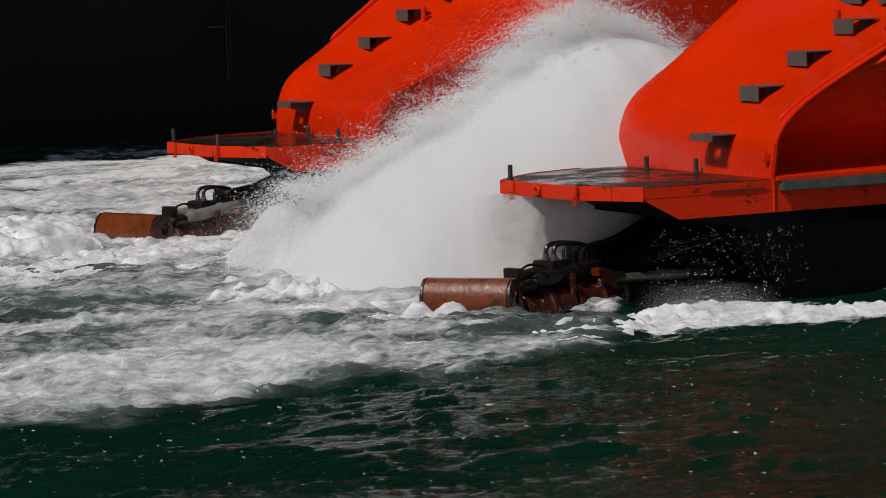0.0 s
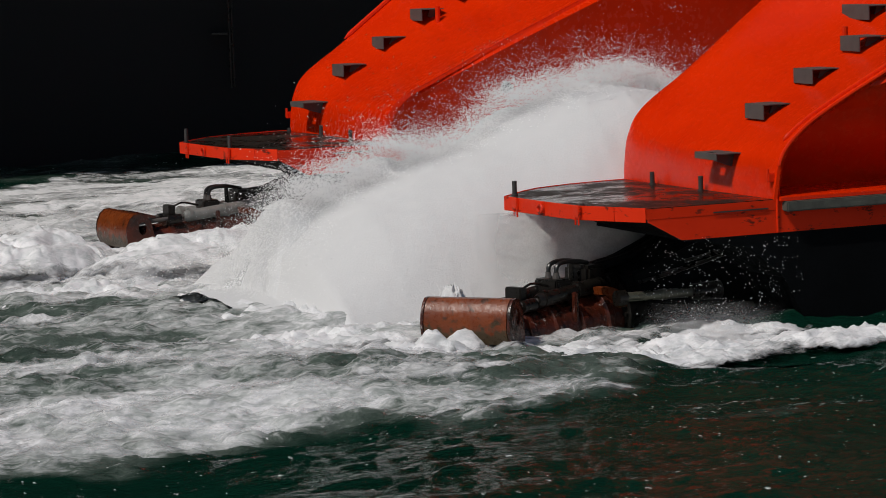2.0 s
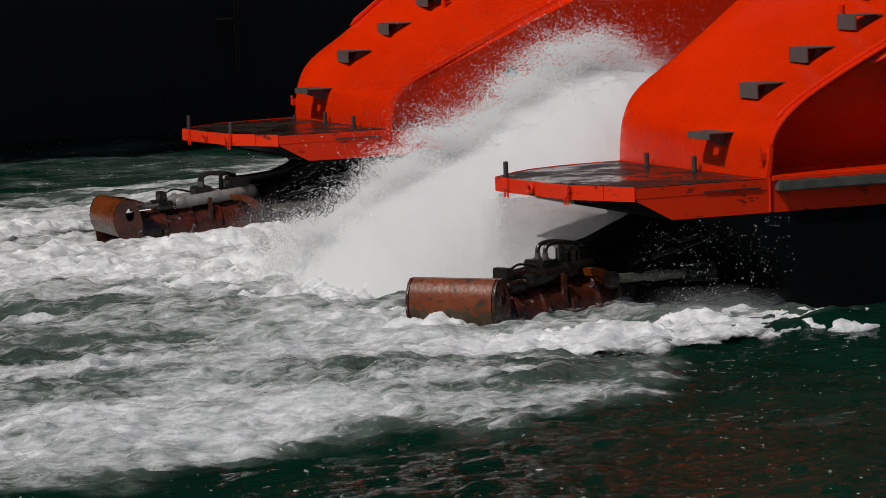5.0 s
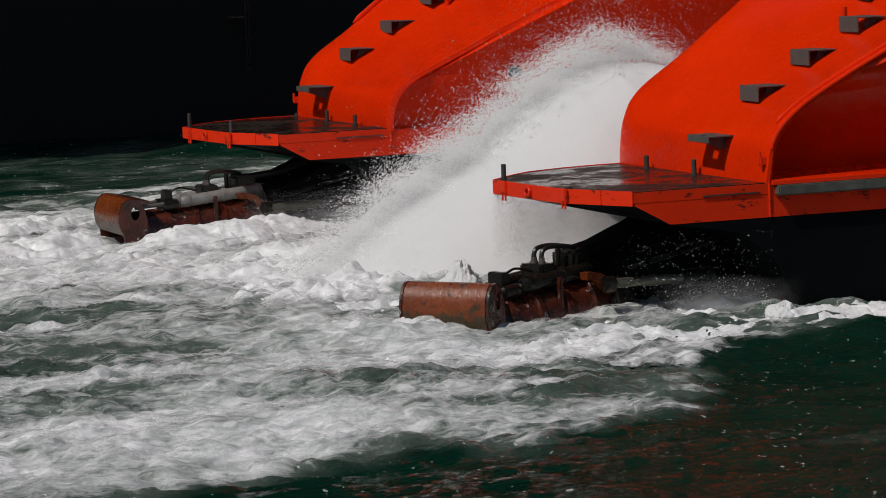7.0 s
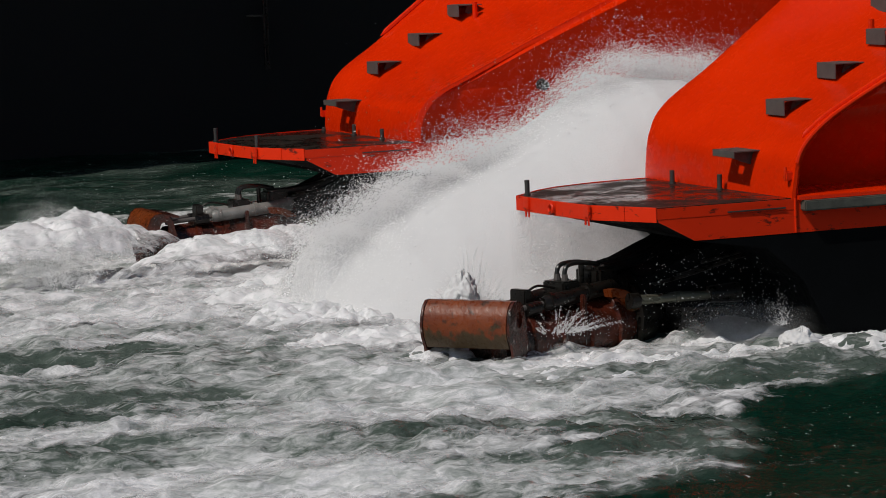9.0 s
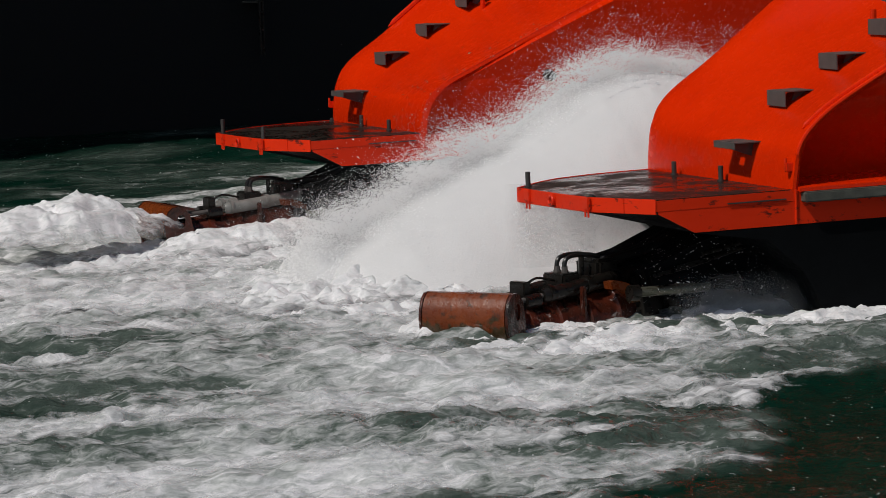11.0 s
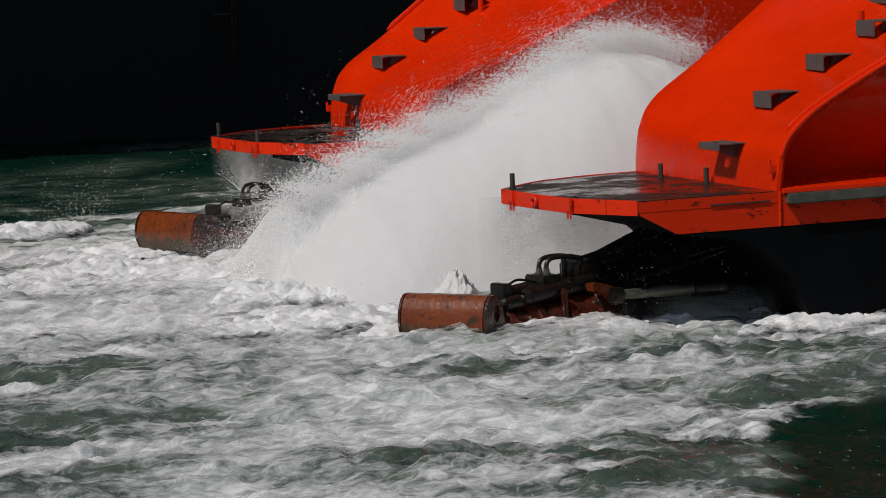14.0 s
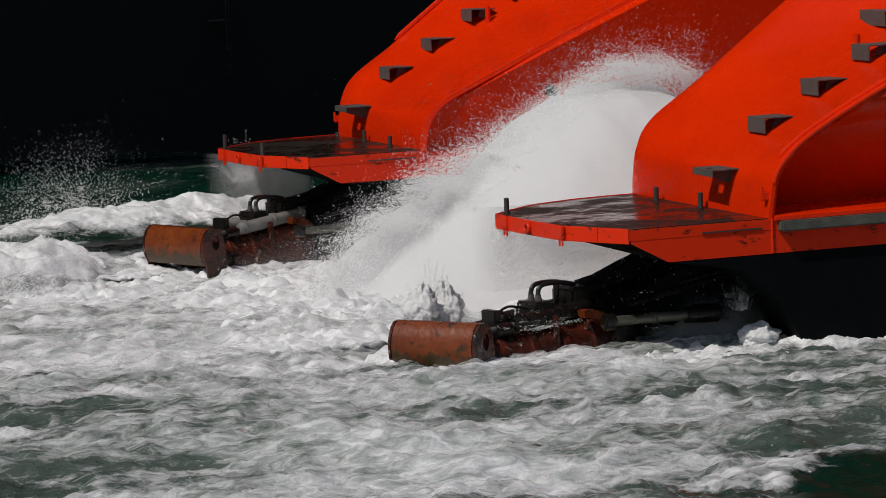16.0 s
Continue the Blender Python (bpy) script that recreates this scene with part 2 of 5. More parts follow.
# ---- helpers ----
def finish(name, bm, material, smooth=True):
    bmesh.ops.recalc_face_normals(bm, faces=bm.faces)
    me = bpy.data.meshes.new(name)
    bm.to_mesh(me)
    bm.free()
    for m in material if isinstance(material, (list, tuple)) else [material]:
        me.materials.append(m)
    for p in me.polygons:
        p.use_smooth = smooth
    if smooth:
        me.set_sharp_from_angle(angle=radians(35))
    return me


def part(name, bm, material, parent, label="", m=None, smooth=True):
    ob = new(name, finish(name, bm, material, smooth))
    ob.parent = parent
    if m is not None:
        ob.matrix_basis = m
    return tagged(ob, label)


def box(bm, x0, x1, y0, y1, z0, z1, bevel=0.0, m=None):
    r = bmesh.ops.create_cube(bm, size=1.0)
    vs = r["verts"]
    for v in vs:
        v.co = Vector(((x0 + x1) / 2 + v.co.x * (x1 - x0), (y0 + y1) / 2 + v.co.y * (y1 - y0), (z0 + z1) / 2 + v.co.z * (z1 - z0)))
    if bevel:
        es = list({e for v in vs for e in v.link_edges})
        vs = list({v for f in bmesh.ops.bevel(bm, geom=es, offset=bevel, segments=2, affect="EDGES")["faces"] for v in f.verts} | {v for v in vs if v.is_valid})
    if m is not None:
        bmesh.ops.transform(bm, matrix=m, verts=vs)
    return vs


def tube(bm, pts, radius, sides=10, caps=True):
    """A round bar along points; radius may be a list."""
    pts = [Vector(p) for p in pts]
    rings = []
    side = None
    for i, p in enumerate(pts):
        d = (pts[min(i + 1, len(pts) - 1)] - pts[max(i - 1, 0)]).normalized()
        if side is None:
            side = d.orthogonal().normalized()
        side = (side - d * side.dot(d)).normalized()
        up = d.cross(side)
        r = radius[i] if isinstance(radius, (list, tuple)) else radius
        rings.append([bm.verts.new(p + (side * math.cos(a) + up * math.sin(a)) * r) for a in [2 * math.pi * k / sides for k in range(sides)]])
    for a, b in zip(rings, rings[1:]):
        for k in range(sides):
            bm.faces.new((a[k], a[(k + 1) % sides], b[(k + 1) % sides], b[k]))
    if caps:
        bm.faces.new(rings[0][::-1]), bm.faces.new(rings[-1])
    return [v for r in rings for v in r]


def curve_points(pts, steps=6):
    """Points on a smooth line through pts."""
    pts = [Vector(p) for p in pts]
    out = []
    for i in range(len(pts) - 1):
        a, b, c, d = pts[max(i - 1, 0)], pts[i], pts[i + 1], pts[min(i + 2, len(pts) - 1)]
        for k in range(steps):
            t = k / steps
            out.append(0.5 * ((2 * b) + (c - a) * t + (2 * a - 5 * b + 4 * c - d) * t * t + (3 * b - a - 3 * c + d) * t ** 3))
    return out + [pts[-1]]


def prism(bm, outline, axis, lo, hi):
    """A flat outline (two coordinates) thickened along an axis ('x', 'y' or 'z')."""
    def at(p, h):
        return {"x": (h, *p), "y": (p[0], h, p[1]), "z": (*p, h)}[axis]
    a, b = [bm.verts.new(at(p, lo)) for p in outline], [bm.verts.new(at(p, hi)) for p in outline]
    n = len(outline)
    bm.faces.new(a[::-1]), bm.faces.new(b)
    for i in range(n):
        bm.faces.new((a[i], a[(i + 1) % n], b[(i + 1) % n], b[i]))
    return a + b


def grid(bm, rows):
    vs = [[bm.verts.new(p) for p in r] for r in rows]
    for a, b in zip(vs, vs[1:]):
        for i in range(len(a) - 1):
            bm.faces.new((a[i], a[i + 1], b[i + 1], b[i]))
    return vs


def value_noise(x, y, seed):
    """Smooth random heights in -1..1 on a unit lattice, for arrays."""
    rs = np.random.RandomState(seed)
    table = rs.rand(256, 256) * 2 - 1
    xi, yi = np.floor(x).astype(int), np.floor(y).astype(int)
    fx, fy = x - xi, y - yi
    fx, fy = fx * fx * (3 - 2 * fx), fy * fy * (3 - 2 * fy)
    g = lambda i, j: table[(xi + i) % 256, (yi + j) % 256]
    return (g(0, 0) * (1 - fx) + g(1, 0) * fx) * (1 - fy) + (g(0, 1) * (1 - fx) + g(1, 1) * fx) * fy


def fbm(x, y, seed, octaves=4, gain=0.5):
    total, a = 0, 1.0
    for k in range(octaves):
        c, s = math.cos(0.6 * k), math.sin(0.6 * k)
        total = total + a * value_noise((x * c - y * s) * 2 ** k, (x * s + y * c) * 2 ** k, seed + k)
        a *= gain
    return total


def mesh_from_arrays(name, verts, faces, material, smooth=True):
    me = bpy.data.meshes.new(name)
    n, k = faces.shape
    me.vertices.add(len(verts)), me.loops.add(n * k), me.polygons.add(n)
    me.vertices.foreach_set("co", verts.astype(np.float32).ravel())
    me.loops.foreach_set("vertex_index", faces.astype(np.int32).ravel())
    me.polygons.foreach_set("loop_start", np.arange(0, n * k, k, dtype=np.int32))
    me.polygons.foreach_set("use_smooth", np.full(n, smooth))
    me.update(calc_edges=True)
    me.materials.append(material)
    return me


def grid_faces(nx, ny):
    i, j = np.meshgrid(np.arange(nx - 1), np.arange(ny - 1), indexing="ij")
    a = (i * ny + j).ravel()
    return np.stack([a, a + ny, a + ny + 1, a + 1], 1)


# ---- the sea ----
def axis_steps(lo, hi, step, far, grow=1.25):
    mid = list(np.arange(lo, hi, step))
    out, s, p = [], step, hi
    while p < far:
        out.append(p)
        s *= grow
        p += s
    back, s, p = [], step * grow, lo - step * grow
    while p > -far:
        back.append(p)
        s *= grow
        p -= s
    return np.array(back[::-1] + mid + out)


def sea_shape(X, Y):
    """Height of the choppy water and how much of it foam covers."""
    near = np.clip(1.5 - np.hypot((X - 1) / 20, (Y - 12) / 30), 0, 1)
    swell = 0.10 * fbm(X / 3.1 + 0.2 * Y, Y / 1.7, 11, 3) + 0.05 * (1 - np.abs(fbm(X / 1.6, Y / 0.8, 21, 3)))
    front = np.interp(X, [-12, -7.4, -6, -4.8, -3.8, -2.8, -1.7, -0.6, 1.2, 2.5, 12], [-3.4, -2.7, -2.4, -2.3, -2.4, -2.2, -1.5, 0.5, 1.4, 3.2, 5.0])
    front = front + 0.4 * fbm(X / 1.3, Y / 1.1, 31, 4, 0.6)
    back = np.interp(X, [-4, -0.7, 1.3, 3.0, 9], [20, 21.5, 22.5, 24.5, 26]) + 0.9 * fbm(X / 2.5, Y / 2.5, 41, 3)
    inside = np.clip((Y - front) / 0.8, 0, 1) * np.clip((back - Y) / 4.0, 0, 1)
    patch = fbm(X / 2.6, Y / 1.3, 51, 3)
    dens = inside * (0.525 + (0.20 - 0.07 * np.clip((Y - 2) / 3, 0, 1)) * patch + 0.10 * np.clip((Y - 6) / 4, 0, 1)) + (0.27 + 0.10 * patch) * (1 - inside) * np.clip((Y - 14) / 5, 0, 1)
    dens = dens - 0.05 * np.clip(1 - np.abs(Y - 3.2) / 3.2, 0, 1) * np.clip((X + 5) / 2, 0, 1) * inside
    dens = dens + 0.30 * np.clip(fbm(X / 1.9, Y / 0.5, 61, 3) - 0.30, 0, 1) * (1 - inside) * np.clip((25 - Y) / 3, 0, 1)
    dens = dens + 0.14 * np.clip(fbm(X / 1.2, Y / 0.35, 63, 4, 0.6) + 0.1, 0, 1) * np.clip((Y - 13) / 2, 0, 1) * np.clip((30 - Y) / 6, 0, 1)
    chop = 0.07 * inside * np.abs(fbm(X / 0.6, Y / 0.4, 71, 4, 0.6)) + 0.045 * (0.3 + 0.7 * inside) * (1 - np.abs(fbm(X / 1.1, Y / 0.42, 81, 4, 0.55))) + 0.016 * fbm(X / 0.30, Y / 0.22, 85, 3, 0.55)
    return near * (swell + chop) - 0.09, np.clip(dens, 0, 1), inside


def foam_layer(me, dens):
    a = me.attributes.new("foam", "FLOAT", "POINT")
    a.data.foreach_set("value", dens.astype(np.float32).ravel())


def make_water():
    xs = axis_steps(-9.5, 7.5, 0.05, 1500)
    ys = axis_steps(-9.0, 24.0, 0.05, 1500)
    ys = np.concatenate([ys[ys < 4], np.arange(4, 12, 0.075), np.arange(12, 37, 0.12), ys[ys > 37]])
    X, Y = np.meshgrid(xs, ys, indexing="ij")
    Z, dens, _ = sea_shape(X, Y)
    me = mesh_from_arrays("water", np.stack([X, Y, Z], -1).reshape(-1, 3), grid_faces(len(xs), len(ys)), WATER)
    foam_layer(me, dens)
    return tagged(new("water", me), "dark green harbour water with drifting lacy white foam", "water", kind="structure")


def make_raft(y0, y1, front, back, base, label):
    """Thick fresh froth that floats on the water and slowly dissolves into it."""
    xs = np.arange(-9.5, 8.0, 0.05 if y0 < 0 else 0.08)
    ys = np.concatenate([np.arange(-5.2, 10, 0.06), np.arange(10, 30, 0.11)])
    ys = ys[(ys > y0) & (ys < y1)]
    X, Y = np.meshgrid(xs, ys, indexing="ij")
    Z, dens, inside = sea_shape(X, Y)
    lumps = np.abs(fbm(X / 0.34, Y / 0.24, 91, 4, 0.6))
    Z = Z + 0.015 + 0.024 * lumps * np.clip(inside, 0, 1)
    cover = inside if y0 < 0 else np.clip((np.interp(X, [-4, -0.2, 1.3, 3.0, 9], [23.0, 24.1, 25.8, 26.2, 28]) + 0.5 * fbm(X / 1.5, Y / 0.9, 43, 3) - Y) / 0.7, 0, 1)
    thick = cover * (base + (0.10 * np.clip((1.5 - Y) / 2.5, 0, 1) if y0 < 0 else 0) + 0.20 * fbm(X / 1.9, Y / 0.8, 95, 4) + 0.10 * (lumps - 0.3) - (0.08 * np.clip(1 - np.abs(Y - 3.2) / 3.0, 0, 1) * np.clip((X + 5) / 2, 0, 1) if y0 < 0 else 0))
    thick = thick * np.clip((Y - y0) / front, 0, 1) * np.clip((y1 - Y) / back, 0, 1)
    me = mesh_from_arrays("foam_raft", np.stack([X, Y, Z], -1).reshape(-1, 3), grid_faces(len(xs), len(ys)), LACE)
    foam_layer(me, np.clip(thick, 0, 1))
    return tagged(new("foam_raft", me), label, "foam", group="rafts of froth", kind="stuff")


water = make_water()
raft = make_raft(-5.2, 22.5, 0.5, 3.0, 0.46, "thick lacy white froth drifting on the water")
back_raft = make_raft(13.0, 29.0, 2.5, 0.8, 0.62, "streaky froth spread over the water behind the ferry")


# ---- quay behind ----
def make_quay():
    bm = bmesh.new()
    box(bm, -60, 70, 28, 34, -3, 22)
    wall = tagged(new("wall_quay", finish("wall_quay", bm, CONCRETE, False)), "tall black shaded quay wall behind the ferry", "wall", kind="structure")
    # added roof, out of view: keeps sun and sky off wall and water
    bm = bmesh.new()
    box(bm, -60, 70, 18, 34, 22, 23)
    tagged(new("shade_roof", finish("shade_roof", bm, CONCRETE, False)), "unseen dark roof added to shade the quay wall and the water", "pier roof", kind="structure")
    return wall


make_quay()


def make_ladder():
    ob = new("quay_ladder")
    ob.location = (4.88, 27.7, 1.0)
    ob.rotation_euler = (0, 0, radians(62))
    for s in (-0.16, 0.16):
        bm = bmesh.new()
        tube(bm, [(s, 0, 0), (s, 0, 6)], 0.022, 6)
        part("stile", bm, OILY, ob)
    for k in range(20):
        bm = bmesh.new()
        tube(bm, [(-0.16, 0, 0.12 + k * 0.3), (0.16, 0, 0.12 + k * 0.3)], 0.014, 6)
        part("rung", bm, OILY, ob)
    for z in (0.9, 2.7, 4.5):
        bm = bmesh.new()
        box(bm, -0.17, 0.17, 0, 0.3, z - 0.015, z + 0.015)
        part("wall_bracket", bm, OILY, ob)
    return tagged(ob, "thin steel ladder fixed on the black quay wall", "ladder")


make_ladder()

# ---- the ferry ----
BEAM, SPACING = 2.8, 8.98
ferry = tagged(new("catamaran_ferry"), "orange catamaran ferry stern with black bottom paint", "ferry")
RIGHT_NEAR = [(0.0, -0.02), (0.02, 0.1), (0.055, 0.30), (0.10, 0.41), (0.18, 0.51), (0.32, 0.63), (0.5, 0.745), (0.82, 0.915), (1.23, 1.115), (2.5, 1.73), (4.5, 2.70), (7.0, 3.90)]
RIGHT_FAR = [(0.0, -0.02), (0.005, 0.12), (0.05, 0.28), (0.10, 0.37), (0.19, 0.47), (0.32, 0.555), (0.5, 0.637), (0.93, 0.83), (1.44, 1.06), (2.5, 1.51), (4.5, 2.35), (7.0, 3.40)]
LEFT = [(-0.07, -0.02), (-0.065, 0.12), (-0.04, 0.34), (0.0, 0.47), (0.06, 0.59), (0.18, 0.715), (0.35, 0.835), (0.6, 1.0), (1.05, 1.335), (2.5, 2.42), (4.5, 3.9), (7.0, 5.6)]


def stern_line(right, k):
    """The stern's profile at a share k of the beam from one side of the hull."""
    w = k
    a = curve_points([(x, 0, z) for x, z in right], 4)
    b = curve_points([(x, 0, z) for x, z in LEFT], 4)
    out = [p * (1 - w) + q * w for p, q in zip(a, b)]
    for p in out:
        rise = min(max((p.z - 0.30) / 0.35, 0), 1)
        high = min(max((p.z - 1.2) / 0.5, 0), 1)
        p.z -= 0.13 * 4 * k * (1 - k) * rise * rise * (3 - 2 * rise) + 0.28 * high * k * math.sin(math.pi * k)
    return out


def stern_height(right, x, k):
    line = stern_line(right, k)
    return float(np.interp(x, [p.x for p in line], [p.z for p in line]))


def make_hull(dy, right, outer, step_y, step_back, beam):
    """One hull with its stern from y 0 over its beam; outer: the side facing y 0 is the ship's outside."""
    def at(x, y, z):
        return Vector((x, y + dy, z))

    bm = bmesh.new()
    cols = [stern_line(right, k) for k in np.linspace(0, 1, 15)]
    ysteps = list(np.linspace(0, beam - 0.10, 15))
    rows = [[at(p.x, y, p.z) for p in c] for c, y in zip(cols, ysteps)]
    for a in (20, 40, 60, 80, 90):
        s, c = math.sin(radians(a)), math.cos(radians(a))
        rows.append([at(p.x + 0.10 * (1 - c), beam - 0.10 + 0.10 * s, p.z - 0.02 * (1 - c)) for p in cols[-1]])
    for f in (0.6, 2, 5, 9, 14):
        rows.append([at(max(p.x + 0.10, 0) + (14 - p.x) * f / 14, beam + 0.05 * max(p.z, 0) * min(f, 2), p.z) for p in cols[-1]])
    grid(bm, rows)
    side = []
    for p in cols[0]:
        z = max(p.z, 0.02)
        y = max(0.62 - 0.62 * z, -0.9) if outer else max(0.10 - 0.17 * z, -0.5)
        edge = [at(p.x, 0, p.z), at(p.x + 0.03, -0.004, p.z - 0.010), at(p.x + 0.06, 0.02, p.z - 0.02)] if outer else [at(p.x, 0, p.z), at(p.x + 0.03, -0.012, p.z - 0.008), at(p.x + 0.07, -0.018, p.z - 0.02)]
        side.append(edge + [at(p.x + 0.08, 0.5 * y + 0.02, p.z - 0.03), at(p.x + 0.14, y, p.z - 0.03)] + [at(p.x + 0.14 + (14 - p.x) * f, y, p.z) for f in (0.05, 0.1, 0.2, 0.5, 1)])
    grid(bm, side)
    bmesh.ops.remove_doubles(bm, verts=bm.verts, dist=0.001)
    hull = part("hull", bm, ORANGE, ferry, "glossy orange sloping stern of the hull")

    for y0 in (0.003, beam - 0.023):
        bm = bmesh.new()
        prism(bm, [(-1.27, -0.102), (-1.27, -0.125), (-0.935, -0.305), (14, -0.305), (14, -0.022), (0.062, -0.022), (0.062, -0.102)], "y", dy + y0, dy + y0 + 0.02)
        part("belt", bm, SCUFFED, hull, "scuffed orange belt plating", smooth=False)
    bm = bmesh.new()
    prism(bm, [(-1.24, -0.112), (-0.93, -0.28), (-0.93, -0.308), (14, -0.308), (14, -0.112)], "y", dy + 0.026, dy + beam - 0.026)
    part("counter", bm, BLACK, hull, "black underside of the stern", smooth=False)
    bm = bmesh.new()
    prism(bm, [(-0.93, -0.309), (-0.25, -0.42), (0.1, -0.72), (0.35, -1.2), (0.7, -1.9), (14, -1.9), (14, -0.309)], "y", dy + 0.006, dy + beam - 0.006)
    part("bottom", bm, BLACK, hull, "black antifouling hull bottom", smooth=False)
    bm = bmesh.new()
    tube(bm, [at(0.035, -0.003, -0.30), at(0.035, -0.003, 0.0)], 0.010, 6)
    part("weld_seam", bm, SCUFFED, hull)
    bm = bmesh.new()
    box(bm, -0.62, -0.06, dy - 0.012, dy + 0.004, -0.085, -0.073, 0.002)
    part("guide_bar", bm, POST, hull, "rusty flat bar along the belt")

    line = cols[0]
    bm = bmesh.new()
    tube(bm, [at(p.x + 0.012, 0.004, p.z - 0.004) for p in line[8 if outer else 20:]], 0.022 if outer else 0.014, 8)
    part("edge_bead", bm, ORANGE, hull)
    rail = [at(p.x, 0.11, p.z + 0.012) for p in stern_line(right, 0.045) if p.x > 0.16] if outer else [at(p.x, beam - 0.08, p.z + 0.02) for p in cols[-1] if p.x > 0.62]
    bm = bmesh.new()
    tube(bm, rail, [0.004] + [0.024 if outer else 0.035] * (len(rail) - 1), 8)
    part("spray_rail", bm, ORANGE, hull)

    if outer:
        bm = bmesh.new()
        prism(bm, [(-0.035, -0.02), (0.62, -0.02), (0.62, 0.05), (0.03, 0.022), (-0.03, 0.012)], "x", 0.06, 14)
        part("ledge", bm, ORANGE, hull, smooth=False)
        bm = bmesh.new()
        box(bm, 0.09, 14, -0.09, 0.02, -0.115, -0.024, 0.012)
        part("rubbing_strake", bm, FENDER, hull, "weathered grey rubber strake")
    bm = bmesh.new()
    y = 0.03 if outer else beam - 0.06
    x = -0.035 if outer else -0.10
    box(bm, x, x + 0.08, dy + y, dy + y + 0.05, 0.15, 0.23, 0.01)
    tube(bm, [(x + 0.01, dy + y + 0.025, 0.22), (x + 0.01, dy + y + 0.025, 0.27)], 0.014, 8)
    part("lug", bm, SCUFFED, hull)

    # climbing steps: a bent plate and a gusset under it
    steps = [(-0.20, -0.08, 0.377, 0.42), (0.385, 0.0, 0.79, 0.35), (0.912, 0.0, 1.092, 0.35), (1.425, 0.0, 1.37, 0.35), (1.90, 0.76, 1.63, 0.50), (1.93, 0.0, 1.635, 0.40), (2.43, 0.0, 1.91, 0.35)]
    for n, (x, off, z, wide) in enumerate(steps):
        x, y, z = x - 0.42 * step_back, step_y + off - step_back, z + 0.085 * step_back + (0.035 if step_back and n >= 3 else 0.0)
        deep, fall = (0.32, 0.06) if n == 0 else (0.30, 0.14)
        bm = bmesh.new()
        if n == 0:
            hole = (x + 0.035, x + 0.105, y - wide / 2 - 0.05, y - wide / 2 + 0.05)
            for b in ((x, hole[0], y - wide, y), (hole[1], x + deep, y - wide, y), (hole[0], hole[1], y - wide, hole[2]), (hole[0], hole[1], hole[3], y)):
                box(bm, b[0], b[1], b[2] + dy, b[3] + dy, z - 0.010, z)
        else:
            box(bm, x, x + deep, y - wide + dy, y + dy, z - 0.010, z, 0.002)
        box(bm, x - 0.001, x + 0.010, y - wide + dy, y + dy, z - fall, z - 0.001, 0.002)
        part("step", bm, STEEL, hull, "grey bent-plate climbing step", smooth=False)
        bm = bmesh.new()
        shape = [(x + deep, z - 0.011), (x + 0.011, z - 0.011), (x + 0.011, z - fall), (x + deep * 0.55, z - 0.12), (x + deep, z - 0.16)] if n == 0 else [(x + deep, z - 0.011), (x + 0.15, z - 0.011), (x + 0.12, z - 0.09), (x + 0.20, z - 0.13)]
        prism(bm, shape, "y", y - wide + 0.10 + dy, y - wide + 0.11 + dy)
        part("gusset", bm, STEEL, hull, smooth=False)
    # short pipe stubs beside the fourth step
    for x, y, h, r in ((1.52, step_y + 0.07 if outer else step_y - 0.62, 0.20, 0.03), (1.55, step_y - 0.70 if outer else step_y + 0.16, 0.035, 0.025)):
        z = stern_height(right, x, y / beam)
        bm = bmesh.new()
        tube(bm, [at(x, y, z - 0.06), at(x, y, z + h)], r, 10)
        part("stub_pipe", bm, ORANGE, hull)
    if not outer:
        bm = bmesh.new()
        tube(bm, [at(1.56, 0.05, 0.56), at(1.56, -0.10, 0.545)], [0.075, 0.055], 12)
        part("drain_outlet", bm, OILY, hull, "black drain outlet")
    return hull


DECK_LINE = [(0.06, 0.0), (-1.29, 0.0), (-1.45, 0.30), (-1.64, 0.655), (-1.70, 1.2), (-1.735, 1.75), (-1.75, 1.96), (-1.57, 2.15), (-1.36, 2.36), (-1.13, 2.54), (-0.69, 2.71), (-0.30, 2.775), (0.06, 2.79)]


